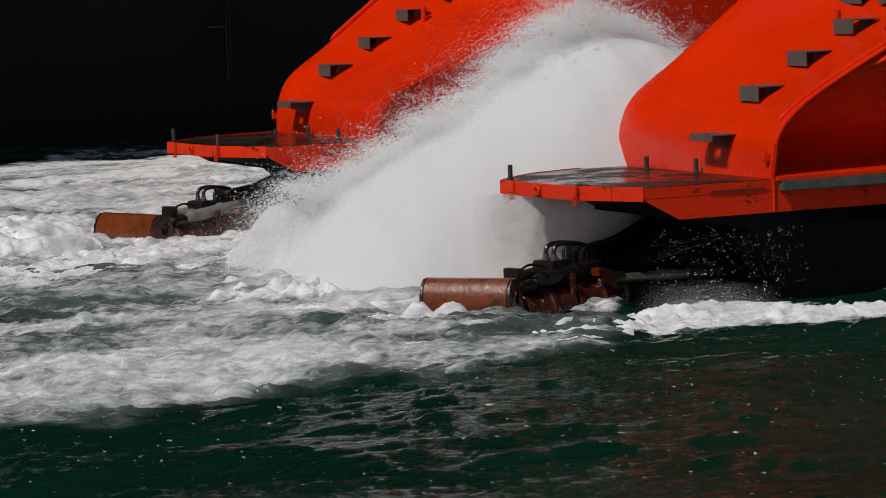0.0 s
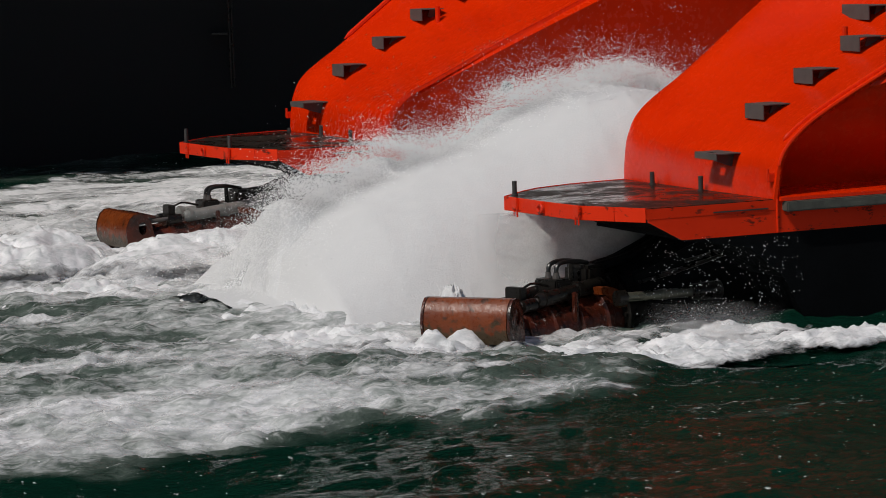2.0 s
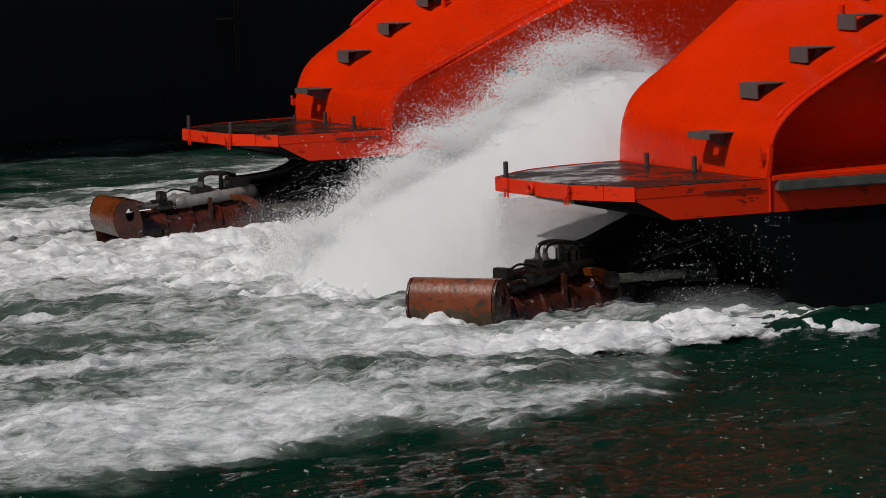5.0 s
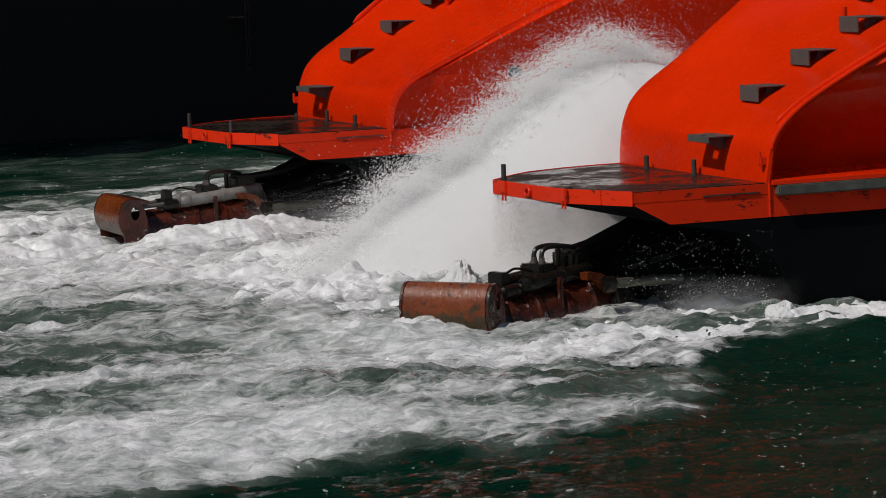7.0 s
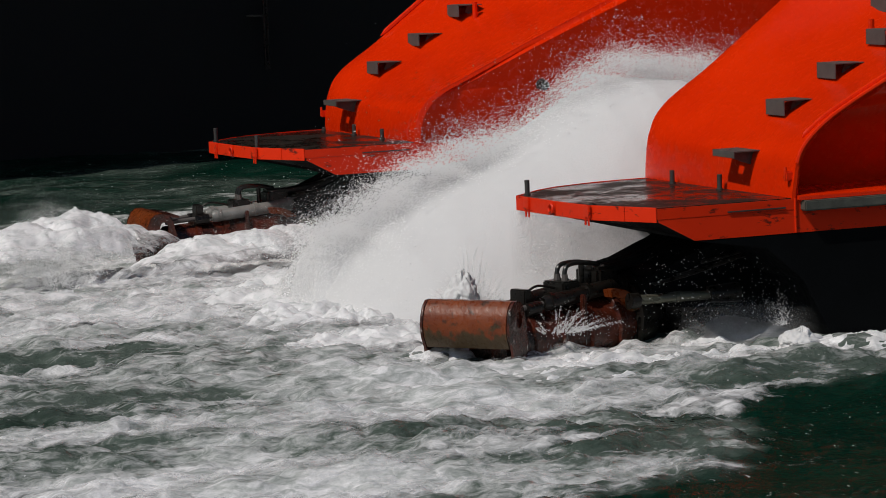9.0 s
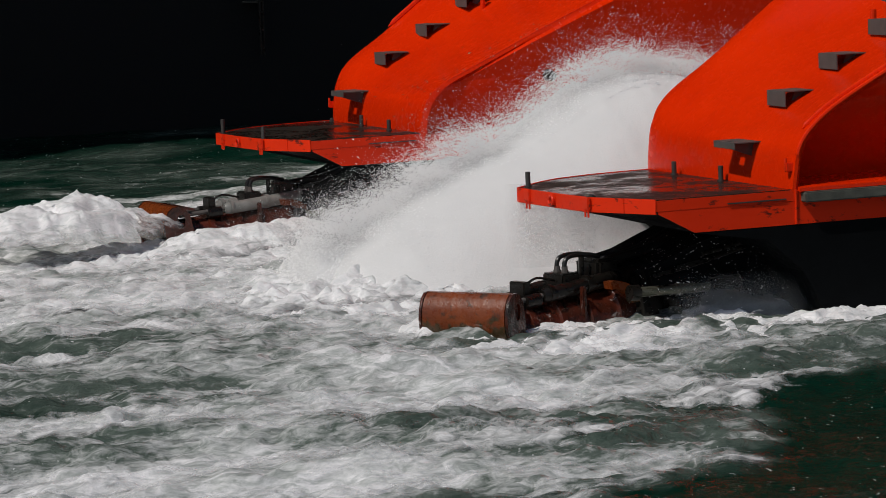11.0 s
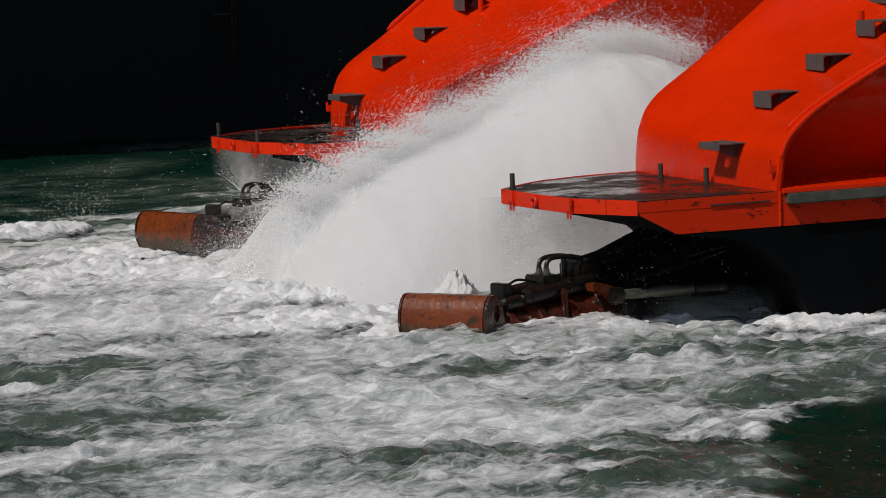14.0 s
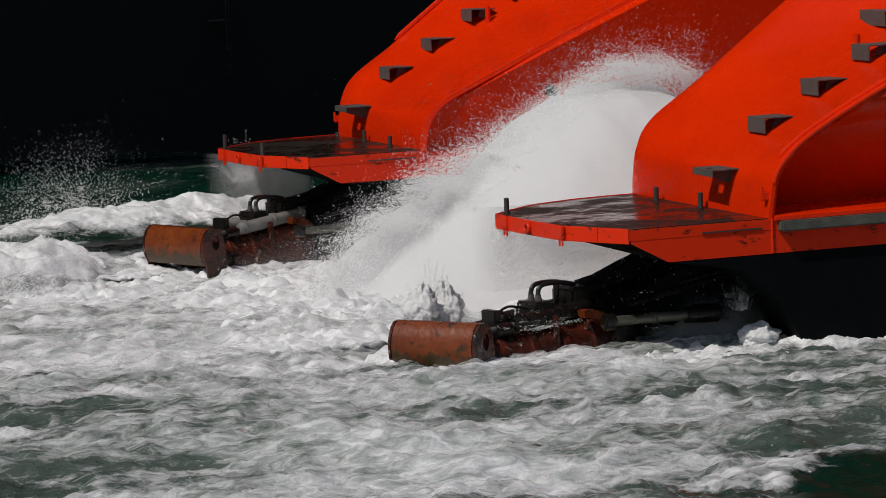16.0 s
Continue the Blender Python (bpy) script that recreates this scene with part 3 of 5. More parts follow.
def make_platform(dy, posts):
    bm = bmesh.new()
    prism(bm, [(x, y + dy) for x, y in DECK_LINE], "z", -0.10, -0.008)
    plat = part("stern_platform", bm, SCUFFED, ferry, "orange stern platform with scuffed edges", smooth=False)
    bm = bmesh.new()
    mid = (-0.8, 1.4)
    prism(bm, [(mid[0] + (x - mid[0]) * 0.992, mid[1] + (y - mid[1]) * 0.992 + dy) for x, y in DECK_LINE], "z", -0.01, 0.0)
    part("deck_plate", bm, DECK, plat, "wet dark grey deck plate", smooth=False)
    # edge plates, hanging a little lower, joined at the corners
    n = len(DECK_LINE)
    for i in range(1, n - 1):
        (x0, y0), (x1, y1) = DECK_LINE[i], DECK_LINE[i + 1]
        d = Vector((x1 - x0, y1 - y0, 0))
        bm = bmesh.new()
        box(bm, 0.0, d.length - 0.004, 0, 0.014, -0.125, 0.006, 0.003)
        bmesh.ops.transform(bm, matrix=Matrix.Translation((x0, y0 + dy, 0)) @ Matrix.Rotation(math.atan2(d.y, d.x), 4, "Z"), verts=bm.verts)
        part("edge_plate", bm, SCUFFED, plat, smooth=False)
    for x, y, h in posts:
        bm = bmesh.new()
        tube(bm, [(x, y + dy, -0.01), (x, y + dy, h), (x, y + dy, h + 0.004)], [0.023, 0.023, 0.019], 12)
        tube(bm, [(x, y + dy, -0.002), (x, y + dy, 0.012)], 0.034, 12)
        part("post", bm, POST, plat, "dark grey steel stanchion stub")
    # lashing lugs and bolts on the aft edge
    for y, s in ((0.66, 1), (1.75, 1)):
        x = float(np.interp(y, [0.655, 1.2, 1.75], [-1.64, -1.70, -1.735]))
        bm = bmesh.new()
        box(bm, x - 0.03, x - 0.002, y - 0.07 + dy, y + 0.05 + dy, -0.10, 0.008, 0.006)
        for k in (-0.045, 0.02):
            tube(bm, [(x - 0.015, y + k + dy, -0.17), (x - 0.015, y + k + dy, -0.10)], 0.009, 6)
        part("lashing_lug", bm, SCUFFED, plat)
    bm = bmesh.new()
    ring = [(-1.735, 1.25 + dy + 0.05 * math.cos(a), -0.06 + 0.04 * math.sin(a)) for a in np.linspace(0, 2 * math.pi, 13)]
    tube(bm, ring, 0.012, 6, False)
    part("towing_eye", bm, SCUFFED, plat)
    return plat


make_hull(0.0, RIGHT_NEAR, True, 1.19, 0.0, 2.9)
make_hull(SPACING, RIGHT_FAR, False, 2.416, 0.2, 2.8)
make_platform(0.0, [(-1.634, 2.0, 0.133), (-0.135, 2.10, 0.118), (-0.10, 1.19, 0.135), (-1.60, 0.66, 0.02)])
make_platform(SPACING, [(-1.66, 2.0, 0.15), (-1.62, 0.66, 0.135), (-0.08, 2.72, 0.03), (-0.11, 1.62, 0.12), (-0.11, 0.713, 0.115)])

bm = bmesh.new()
box(bm, 5, 14, 0.5, SPACING + 2.3, 3.6, 4.0)
part("wet_deck", bm, ORANGE, ferry, smooth=False)

bm = bmesh.new()
box(bm, 13.9, 14.0, -0.9, SPACING + 3.6, -1.9, 5.6)
part("bulkhead", bm, ORANGE, ferry, smooth=False)
bm = bmesh.new()
box(bm, 6.9, 14, -0.9, SPACING + 3.6, 5.55, 5.75)
part("upper_deck", bm, ORANGE, ferry, smooth=False)

JET_AT = (-0.70, 1.40, -0.95)


def make_jet(dy, ram, half, cant):
    """A steering nozzle with its reversing bucket; its space has the pivot at 0 and looks aft along -x."""
    bm = bmesh.new()
    tube(bm, [(0.5, 0, -0.02), (0.1, 0, -0.04), (-0.3, 0, -0.09), (-0.42, 0, -0.10)], [0.36, 0.33, 0.30, 0.31], 20)
    box(bm, -0.35, 0.25, -0.30, 0.30, 0.02, 0.19, 0.04)
    jet = part("steering_nozzle", bm, OILY, ferry, "black waterjet steering nozzle", m=Matrix.Translation((JET_AT[0], JET_AT[1] + dy, JET_AT[2])))
    bm = bmesh.new()
    tube(bm, [(-0.40, 0, -0.16), (-0.62, 0, -0.18), (-1.2, 0, -0.21), (-1.98, 0, -0.23)], [0.33, 0.31, 0.28, 0.25], 24)
    for u, r in ((-0.66, 0.335), (-0.98, 0.32), (-1.3, 0.30), (-1.62, 0.285)):
        z = float(np.interp(-u, [0.4, 0.62, 1.2, 1.98], [-0.16, -0.18, -0.21, -0.23]))
        rib = bmesh.new()
        tube(rib, [(u + 0.05, 0, z), (u + 0.03, 0, z), (u - 0.03, 0, z), (u - 0.05, 0, z)], [r - 0.03, r, r, r - 0.03], 24)
        part("barrel_rib", rib, WET_RUST, jet)
    part("nozzle_barrel", bm, WET_RUST, jet, "wet dark rust-brown nozzle barrel")
    # bucket shell and cheeks, turned a little on the nozzle
    turn = Matrix.Translation((-2.14, 0, 0)) @ pose(0, 0, 0, 0, 0, cant) @ Matrix.Translation((2.14, 0, 0))
    arc = [(-2.06, 0.185), (-2.12, 0.205), (-2.19, 0.20), (-2.245, 0.155), (-2.285, 0.07), (-2.30, -0.02), (-2.285, -0.11), (-2.24, -0.20)]
    inner = [(-2.06, 0.160), (-2.12, 0.180), (-2.18, 0.175), (-2.225, 0.138), (-2.26, 0.06), (-2.273, -0.02), (-2.26, -0.10), (-2.22, -0.185)]
    bm = bmesh.new()
    prism(bm, arc + inner[::-1], "y", -half, half)
    bmesh.ops.bevel(bm, geom=[e for e in bm.edges if abs(abs(e.verts[0].co.y) - half) < 1e-4 and abs(e.verts[0].co.y - e.verts[1].co.y) < 1e-4], offset=0.012, segments=2, affect="EDGES")
    bmesh.ops.transform(bm, matrix=turn, verts=bm.verts)
    part("bucket", bm, RUST, jet, "rust-brown reversing bucket")
    bm = bmesh.new()
    prism(bm, [(-2.06, 0.16), (-2.06, 0.19), (-1.90, 0.165), (-1.90, 0.14)], "y", 0.08 - half, half - 0.08)
    bmesh.ops.transform(bm, matrix=turn, verts=bm.verts)
    part("lip_plate", bm, WET_RUST, jet, smooth=False)
    bm = bmesh.new()
    box(bm, -2.20, -1.96, 0.02 - half, half - 0.02, -0.20, -0.17, 0.008)
    bmesh.ops.transform(bm, matrix=turn, verts=bm.verts)
    part("floor_plate", bm, WET_RUST, jet)
    for s in (-1, 1):
        bm = bmesh.new()
        edge = [(-2.06, 0.185)] + arc[1:] + [(-2.225, -0.32), (-2.18, -0.46), (-2.11, -0.57), (-2.04, -0.60), (-1.98, -0.53), (-1.95, -0.30), (-1.96, -0.05), (-2.0, 0.12)]
        hole = [(-2.10 + 0.050 * math.cos(a), 0.04 + 0.075 * math.sin(a)) for a in np.linspace(0, 2 * math.pi, 17)[:-1]]
        y0 = s * (half + 0.01)
        for yy in (y0 - 0.012, y0 + 0.012):
            vo = [bm.verts.new((x, yy, z)) for x, z in edge]
            vh = [bm.verts.new((x, yy, z)) for x, z in hole]
            es = [bm.edges.new((vo[i], vo[(i + 1) % len(vo)])) for i in range(len(vo))] + [bm.edges.new((vh[i], vh[(i + 1) % len(vh)])) for i in range(len(vh))]
            bmesh.ops.triangle_fill(bm, edges=es, use_beauty=True)
            if yy < y0:
                first = vo, vh
            else:
                for a, b in zip(first, (vo, vh)):
                    for i in range(len(a)):
                        bm.faces.new((a[i], a[(i + 1) % len(a)], b[(i + 1) % len(a)], b[i]))
        bmesh.ops.transform(bm, matrix=turn, verts=bm.verts)
        part("cheek_plate", bm, WET_RUST, jet, "wet dark rusty cheek plate")
        # hydraulic ram from the block to the bucket
        bm = bmesh.new()
        tube(bm, [(-0.42, s * 0.15, 0.20), (-0.46, s * 0.15, 0.20), (-1.42, s * 0.15, 0.19 - 0.08), (-1.46, s * 0.15, 0.11)], [0.05, 0.068, 0.068, 0.05], 14)
        for u in (-0.55, -0.95, -1.38):
            z = 0.20 - (-u - 0.46) * 0.083
            tube(bm, [(u + 0.02, s * 0.15, z), (u - 0.02, s * 0.15, z)], 0.08, 14)
        part("hydraulic_cylinder", bm, ram, jet, "hydraulic cylinder of the bucket")
        bm = bmesh.new()
        tube(bm, [(-1.44, s * 0.15, 0.112), (-2.0, s * 0.15, 0.07)], 0.024, 12)
        part("piston_rod", bm, STEEL, jet, "dull grey piston rod")
        # hoses
        bm = bmesh.new()
        pts = curve_points([(-1.10, s * 0.05, 0.30), (-1.10, s * 0.05, 0.345), (-1.075, s * 0.05, 0.39), (-1.0, s * 0.05, 0.41), (-0.84, s * 0.055, 0.405), (-0.70, s * 0.06, 0.375)], 6)
        tube(bm, pts, 0.021, 8)
        part("hydraulic_hose", bm, HOSE, jet, "black rubber hydraulic hose")
        bm = bmesh.new()
        tube(bm, [(-1.10, s * 0.05, 0.26), (-1.10, s * 0.05, 0.29), (-1.10, s * 0.05, 0.29), (-1.10, s * 0.05, 0.325)], [0.034, 0.034, 0.027, 0.027], 8)
        part("hose_fitting", bm, STEEL, jet)
        # bracket straps
        bm = bmesh.new()
        bend = [(0.30 * math.cos(q), 0.24 * math.sin(q)) for q in np.linspace(0.15, 1.75, 9)]
        prism(bm, [(-0.78 + x, -0.06 + z) for x, z in bend] + [(-0.78 + x * 0.68, -0.06 + z * 0.72) for x, z in bend[::-1]], "y", s * 0.30 - 0.05, s * 0.30 + 0.05)
        part("strap_bracket", bm, RUST, jet, "bright rust-orange bracket")
        bm = bmesh.new()
        box(bm, -1.10, -1.06, s * 0.26 - 0.03, s * 0.26 + 0.03, -0.12, 0.16, 0.01)
        part("stay", bm, WET_RUST, jet)
        bm = bmesh.new()
        tube(bm, [(-1.50, s * 0.15, 0.085), (-1.66, s * 0.15, 0.075)], 0.058, 14)
        part("gland", bm, OILY, jet)
    bm = bmesh.new()
    box(bm, -1.20, -1.0, -0.14, 0.14, 0.13, 0.27, 0.015)
    part("valve_block", bm, OILY, jet, "oily black valve block")
    bm = bmesh.new()
    box(bm, -0.80, -0.55, -0.16, 0.16, 0.18, 0.36, 0.03)
    part("hose_manifold", bm, OILY, jet)
    bm = bmesh.new()
    box(bm, -1.62, -1.54, -0.10, 0.10, 0.10, 0.24, 0.01)
    part("end_clevis", bm, OILY, jet)
    bm = bmesh.new()
    tube(bm, [(-0.86, 0, 0.18), (-0.86, 0, 0.40)], 0.025, 8)
    part("grease_pin", bm, OILY, jet)
    bm = bmesh.new()
    tube(bm, curve_points([(-1.58, -0.06, 0.2), (-1.45, -0.07, 0.26), (-1.25, -0.08, 0.22)], 5), 0.012, 6)
    part("thin_pipe", bm, OILY, jet)
    # heavy ring at the nozzle's mouth
    bm = bmesh.new()
    tube(bm, [(-0.30, 0, -0.09), (-0.31, 0, -0.09), (-0.49, 0, -0.10), (-0.50, 0, -0.10)], [0.38, 0.40, 0.40, 0.38], 24)
    for k in range(12):
        a = 2 * math.pi * k / 12
        tube(bm, [(-0.49, 0.35 * math.cos(a), -0.10 + 0.35 * math.sin(a)), (-0.53, 0.35 * math.cos(a), -0.10 + 0.35 * math.sin(a))], 0.022, 6)
    part("nozzle_ring", bm, OILY, jet, "black bolted ring of the nozzle")
    for y, z in ((-0.07, 0.33), (0.07, 0.31)):
        bm = bmesh.new()
        tube(bm, curve_points([(-0.62, y, z), (-0.42, y, z + 0.02), (-0.18, y, z + 0.05), (0.1, y, z + 0.13), (0.38, y, z + 0.22), (0.7, y, z + 0.28)], 6), 0.045, 10)
        part("hose_trunk", bm, HOSE, jet, "thick black rubber hose trunk")
    # fixed steering ram beside the nozzle, and the black cover between the jet and the hull
    ox, oy, oz = JET_AT[0], JET_AT[1] + dy, JET_AT[2]
    bm = bmesh.new()
    tube(bm, [(ox - 0.50, oy - 0.76, oz + 0.09), (ox + 0.20, oy - 0.74, oz + 0.085)], 0.045, 14)
    for k in (-0.14, -0.10):
        tube(bm, [(ox + k, oy - 0.75, oz + 0.088), (ox + k + 0.025, oy - 0.75, oz + 0.088)], 0.052, 14)
    part("steering_ram", bm, CHROME, ferry, "dull steel steering ram")
    for a, b, ra, rb in ((0.19, 0.48, 0.075, 0.09), (-0.58, -0.49, 0.07, 0.07)):
        bm = bmesh.new()
        tube(bm, [(ox + a, oy - 0.75, oz + 0.088), (ox + b, oy - 0.74, oz + 0.085)], [ra, rb], 14)
        part("ram_mount", bm, OILY, ferry)
    bm = bmesh.new()
    tube(bm, [(ox + 0.15, oy, oz - 0.03), (ox + 1.2, oy, oz)], [0.40, 0.55], 22)
    part("jet_housing", bm, OILY, ferry, "black waterjet housing")
    bm = bmesh.new()
    prism(bm, [(-1.06, -0.66), (-0.80, -0.60), (-0.56, -0.50), (-0.32, -0.38), (0.5, -0.33), (0.5, -1.02), (-0.2, -1.02), (-0.75, -0.98), (-1.0, -0.88)], "y", dy + 0.80, dy + 2.0)
    bmesh.ops.bevel(bm, geom=list(bm.edges), offset=0.035, segments=2, affect="EDGES")
    part("jet_cover", bm, BLACK, ferry, "black plated cover over the waterjet")
    for x, z in ((-0.86, -0.72), (-0.62, -0.66), (-0.38, -0.56)):
        bm = bmesh.new()
        tube(bm, curve_points([(x - 0.12, dy + 0.79, z - 0.03), (x + 0.2, dy + 0.77, z + 0.03), (x + 0.6, dy + 0.78, z + 0.12)], 5), 0.018, 8)
        part("pipe_run", bm, OILY, ferry)
    return jet


# same rams twice: black near, painted paler far for the sun on them
near_jet, far_jet = make_jet(0.0, OILY, 0.41, 22), make_jet(SPACING, RAM_SUNLIT, 0.48, 0)


# ---- foam and spray ----
def foam_heap(cx, cy, along, lx, ly, high, seed, label, lump=0.45, step=0.028):
    """A lumpy bank of froth on the water, long axis turned by 'along' degrees."""
    nx, ny = int(2 * lx / step), int(2 * ly / step)
    U, V = np.meshgrid(np.linspace(-lx, lx, nx), np.linspace(-ly, ly, ny), indexing="ij")
    fall = np.clip(1 - (U / lx) ** 2 - (V / ly) ** 2, -1, 1)
    lumps = np.abs(fbm(U / (0.42 if lump > 0.3 else 0.8) + seed, V / (0.3 if lump > 0.3 else 0.6), seed, 5, 0.5))
    H = high * (np.sign(fall) * np.abs(fall) ** 0.8) * (1 - lump + lump * 1.6 * lumps) + 0.030 * np.abs(fbm(U / 0.20, V / 0.16, seed + 9, 4, 0.62)) * np.clip(fall * 2 + 0.5, 0, 1) - 0.07
    dx = 0.10 * fbm(U / 0.4, V / 0.4, seed + 20, 3)
    a = radians(along)
    verts = np.stack([U * math.cos(a) - V * math.sin(a) + dx, U * math.sin(a) + V * math.cos(a) + dx, H], -1).reshape(-1, 3)
    me = mesh_from_arrays("foam_bank", verts, grid_faces(nx, ny), LACE)
    foam_layer(me, np.clip(0.14 + 0.85 * fall + 0.3 * lumps, 0, 0.95))
    ob = tagged(new("foam_bank", me), label, "foam", group="banks of froth", kind="stuff")
    ob.location = (cx, cy, 0)
    return ob


def drops(name, points, sizes, label, rounded=False):
    """Many small drops in one mesh: flat flecks, or rounded and a little drawn out."""
    n = len(points)
    rs = np.random.RandomState(n % 9973)
    if rounded:
        g = (1 + 5 ** 0.5) / 2
        base = np.array([(-1, g, 0), (1, g, 0), (-1, -g, 0), (1, -g, 0), (0, -1, g), (0, 1, g), (0, -1, -g), (0, 1, -g), (g, 0, -1), (g, 0, 1), (-g, 0, -1), (-g, 0, 1)]) / math.sqrt(1 + g * g)
        tri = np.array([(0, 11, 5), (0, 5, 1), (0, 1, 7), (0, 7, 10), (0, 10, 11), (1, 5, 9), (5, 11, 4), (11, 10, 2), (10, 7, 6), (7, 1, 8), (3, 9, 4), (3, 4, 2), (3, 2, 6), (3, 6, 8), (3, 8, 9), (4, 9, 5), (2, 4, 11), (6, 2, 10), (8, 6, 7), (9, 8, 1)])
        base = base * np.array([0.75, 0.75, 1.0])
        way = rs.normal(size=(n, 3))
    else:
        # thin flakes of water, turned between sun and camera so they shade bright
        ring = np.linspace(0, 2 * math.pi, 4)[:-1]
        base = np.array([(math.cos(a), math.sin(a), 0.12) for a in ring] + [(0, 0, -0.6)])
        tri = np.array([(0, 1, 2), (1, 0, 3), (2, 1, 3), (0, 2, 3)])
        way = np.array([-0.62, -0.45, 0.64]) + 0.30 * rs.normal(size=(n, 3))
    way /= np.linalg.norm(way, axis=1, keepdims=True)
    side = np.cross(way, rs.normal(size=(n, 3)))
    side /= np.linalg.norm(side, axis=1, keepdims=True)
    rot = np.stack([side, np.cross(way, side), way], -1)
    longer = np.ones((n, 1, 3))
    longer[:, 0, 2 if rounded else 0] = 1 + 1.5 * rs.rand(n) ** 3
    verts = points[:, None, :] + np.einsum("nij,nkj->nki", rot, base[None] * longer) * sizes[:, None, None]
    faces = (np.arange(n)[:, None, None] * len(base) + tri).reshape(-1, 3)
    me = mesh_from_arrays(name, verts.reshape(-1, 3), faces, DROPS, rounded)
    return tagged(new(name, me), label, "spray", group="spray", kind="stuff")


# the plume rises in columns: where they stand along the ship, how high on average
COLUMN_X = [-2.40 + 0.47 * k for k in range(10)]
COLUMN_Z = [0.67, 0.79, 1.04, 1.27, 1.48, 1.74, 1.99, 2.12, 2.09, 1.91]
# seconds, and the height of each column
PLUME_ROWS = [
    (0.0, 0.94, 0.99, 1.26, 1.52, 1.68, 2.05, 2.46, 2.59, 2.41, 2.06),
    (0.5, 0.78, 0.86, 1.18, 1.46, 1.64, 1.88, 2.1, 2.24, 2.21, 2.03),
    (1.0, -0.25, -0.06, 0.51, 0.9, 1.35, 1.7, 2.07, 2.17, 2.09, 1.82),
    (1.5, -0.24, 0.02, 0.72, 1.05, 1.24, 1.51, 1.79, 1.91, 1.82, 1.56),
    (2.0, 1.06, 1.14, 1.38, 1.38, 1.4, 1.78, 1.92, 2.0, 2.01, 1.82),
    (2.5, 0.67, 0.79, 1.12, 1.42, 1.61, 1.73, 1.79, 1.86, 1.8, 1.68),
    (3.0, 0.6, 0.75, 1.11, 1.28, 1.4, 1.61, 1.79, 1.94, 2.01, 1.89),
    (3.5, 0.51, 0.57, 0.77, 0.99, 1.23, 1.72, 1.94, 2.03, 2.0, 1.76),
    (4.0, 0.3, 0.46, 0.87, 1.08, 1.34, 1.83, 2.02, 2.07, 1.96, 1.7),
    (6.5, 0.7, 0.9, 1.18, 1.38, 1.57, 1.81, 2.03, 2.09, 1.92, 1.64),
    (7.0, 0.04, 0.42, 0.82, 1.11, 1.4, 1.73, 2.02, 2.17, 2.03, 1.71),
    (7.5, 0.69, 0.84, 1.04, 1.22, 1.56, 1.93, 2.04, 2.04, 1.91, 1.66),
    (8.0, -0.17, 0.59, 1.1, 1.27, 1.48, 1.7, 1.84, 1.85, 1.66, 1.43),
    (8.5, 0.53, 0.81, 1.13, 1.44, 1.57, 1.69, 1.85, 1.94, 1.81, 1.61),
    (9.0, 0.44, 0.72, 0.99, 1.11, 1.19, 1.27, 1.74, 1.92, 1.91, 1.87),
    (11.5, 0.35, 0.52, 0.74, 0.96, 1.16, 1.37, 1.69, 1.78, 1.77, 1.72),
    (12.0, -0.64, -0.31, 0.33, 0.78, 1.02, 1.3, 1.58, 1.69, 1.69, 1.62),
    (12.5, -0.66, -0.37, 0.27, 0.79, 1.08, 1.35, 1.57, 1.62, 1.65, 1.58),
    (13.0, 0.94, 1.04, 1.15, 1.17, 1.25, 1.51, 1.93, 2.13, 2.08, 1.72),
    (13.5, 0.69, 0.78, 1.0, 1.21, 1.37, 1.55, 1.81, 1.97, 2.06, 1.84),
    (14.0, 0.84, 0.96, 1.26, 1.41, 1.52, 1.65, 1.97, 2.18, 2.2, 1.98),
    (14.5, 0.25, 0.38, 0.73, 0.97, 1.14, 1.31, 1.69, 1.99, 2.14, 1.95),
    (15.0, -0.63, -0.56, -0.22, 0.38, 0.85, 1.25, 1.53, 1.71, 1.85, 1.89),
    (15.5, -0.85, -0.78, -0.52, 0.01, 0.79, 1.38, 1.63, 1.75, 1.82, 1.76),
    (16.0, -0.47, -0.25, 0.47, 0.82, 1.03, 1.16, 1.46, 1.73, 1.89, 1.83),
]


def column_height(k, U, V):
    """Top of a column, U along and V across the ship, from the column's middle."""
    slope = np.interp(COLUMN_X[k], COLUMN_X, np.gradient(COLUMN_Z, 0.47))
    crest = np.exp(-(V / 0.55) ** 2)
    if k == 0:
        U = np.where(U < 0, U * 1.9, U)
    top = COLUMN_Z[k] + slope * U - (0.12 + 1.5 * crest) * U ** 2 - (0.5 + crest) * (np.clip(np.abs(U) - 0.65, 0, 1) / 0.35) ** 2
    return np.maximum(top, -0.4) - (np.maximum(top, 0) + 0.4) * np.clip(np.abs(V / 1.15) ** 2.0, 0, 1.3)


def plume_column(k):
    us, vs = np.arange(-1.0, 1.001, 0.025), np.arange(-1.4, 1.401, 0.035)
    U, V = np.meshgrid(us, vs, indexing="ij")
    H = column_height(k, U, V)
    H = H + np.clip(H, 0, 1) * (0.012 * fbm(U / 0.35 + 3 * k, V / 0.5, 5 + k, 2) + 0.012 * fbm(U / 0.07, V / 0.10, 60 + k, 3, 0.7) * np.exp(-(V / 0.6) ** 2)) + 0.006 * fbm(U / 0.08, V / 0.08, 90 + k, 2)
    me = mesh_from_arrays("spray_plume", np.stack([U, V + 5.45, H - COLUMN_Z[k] - 0.11], -1).reshape(-1, 3), grid_faces(len(us), len(vs)), SPRAY)
    return tagged(new("spray_plume", me), "dense white column of jet spray rising between the hulls", "spray", group="spray", kind="stuff")


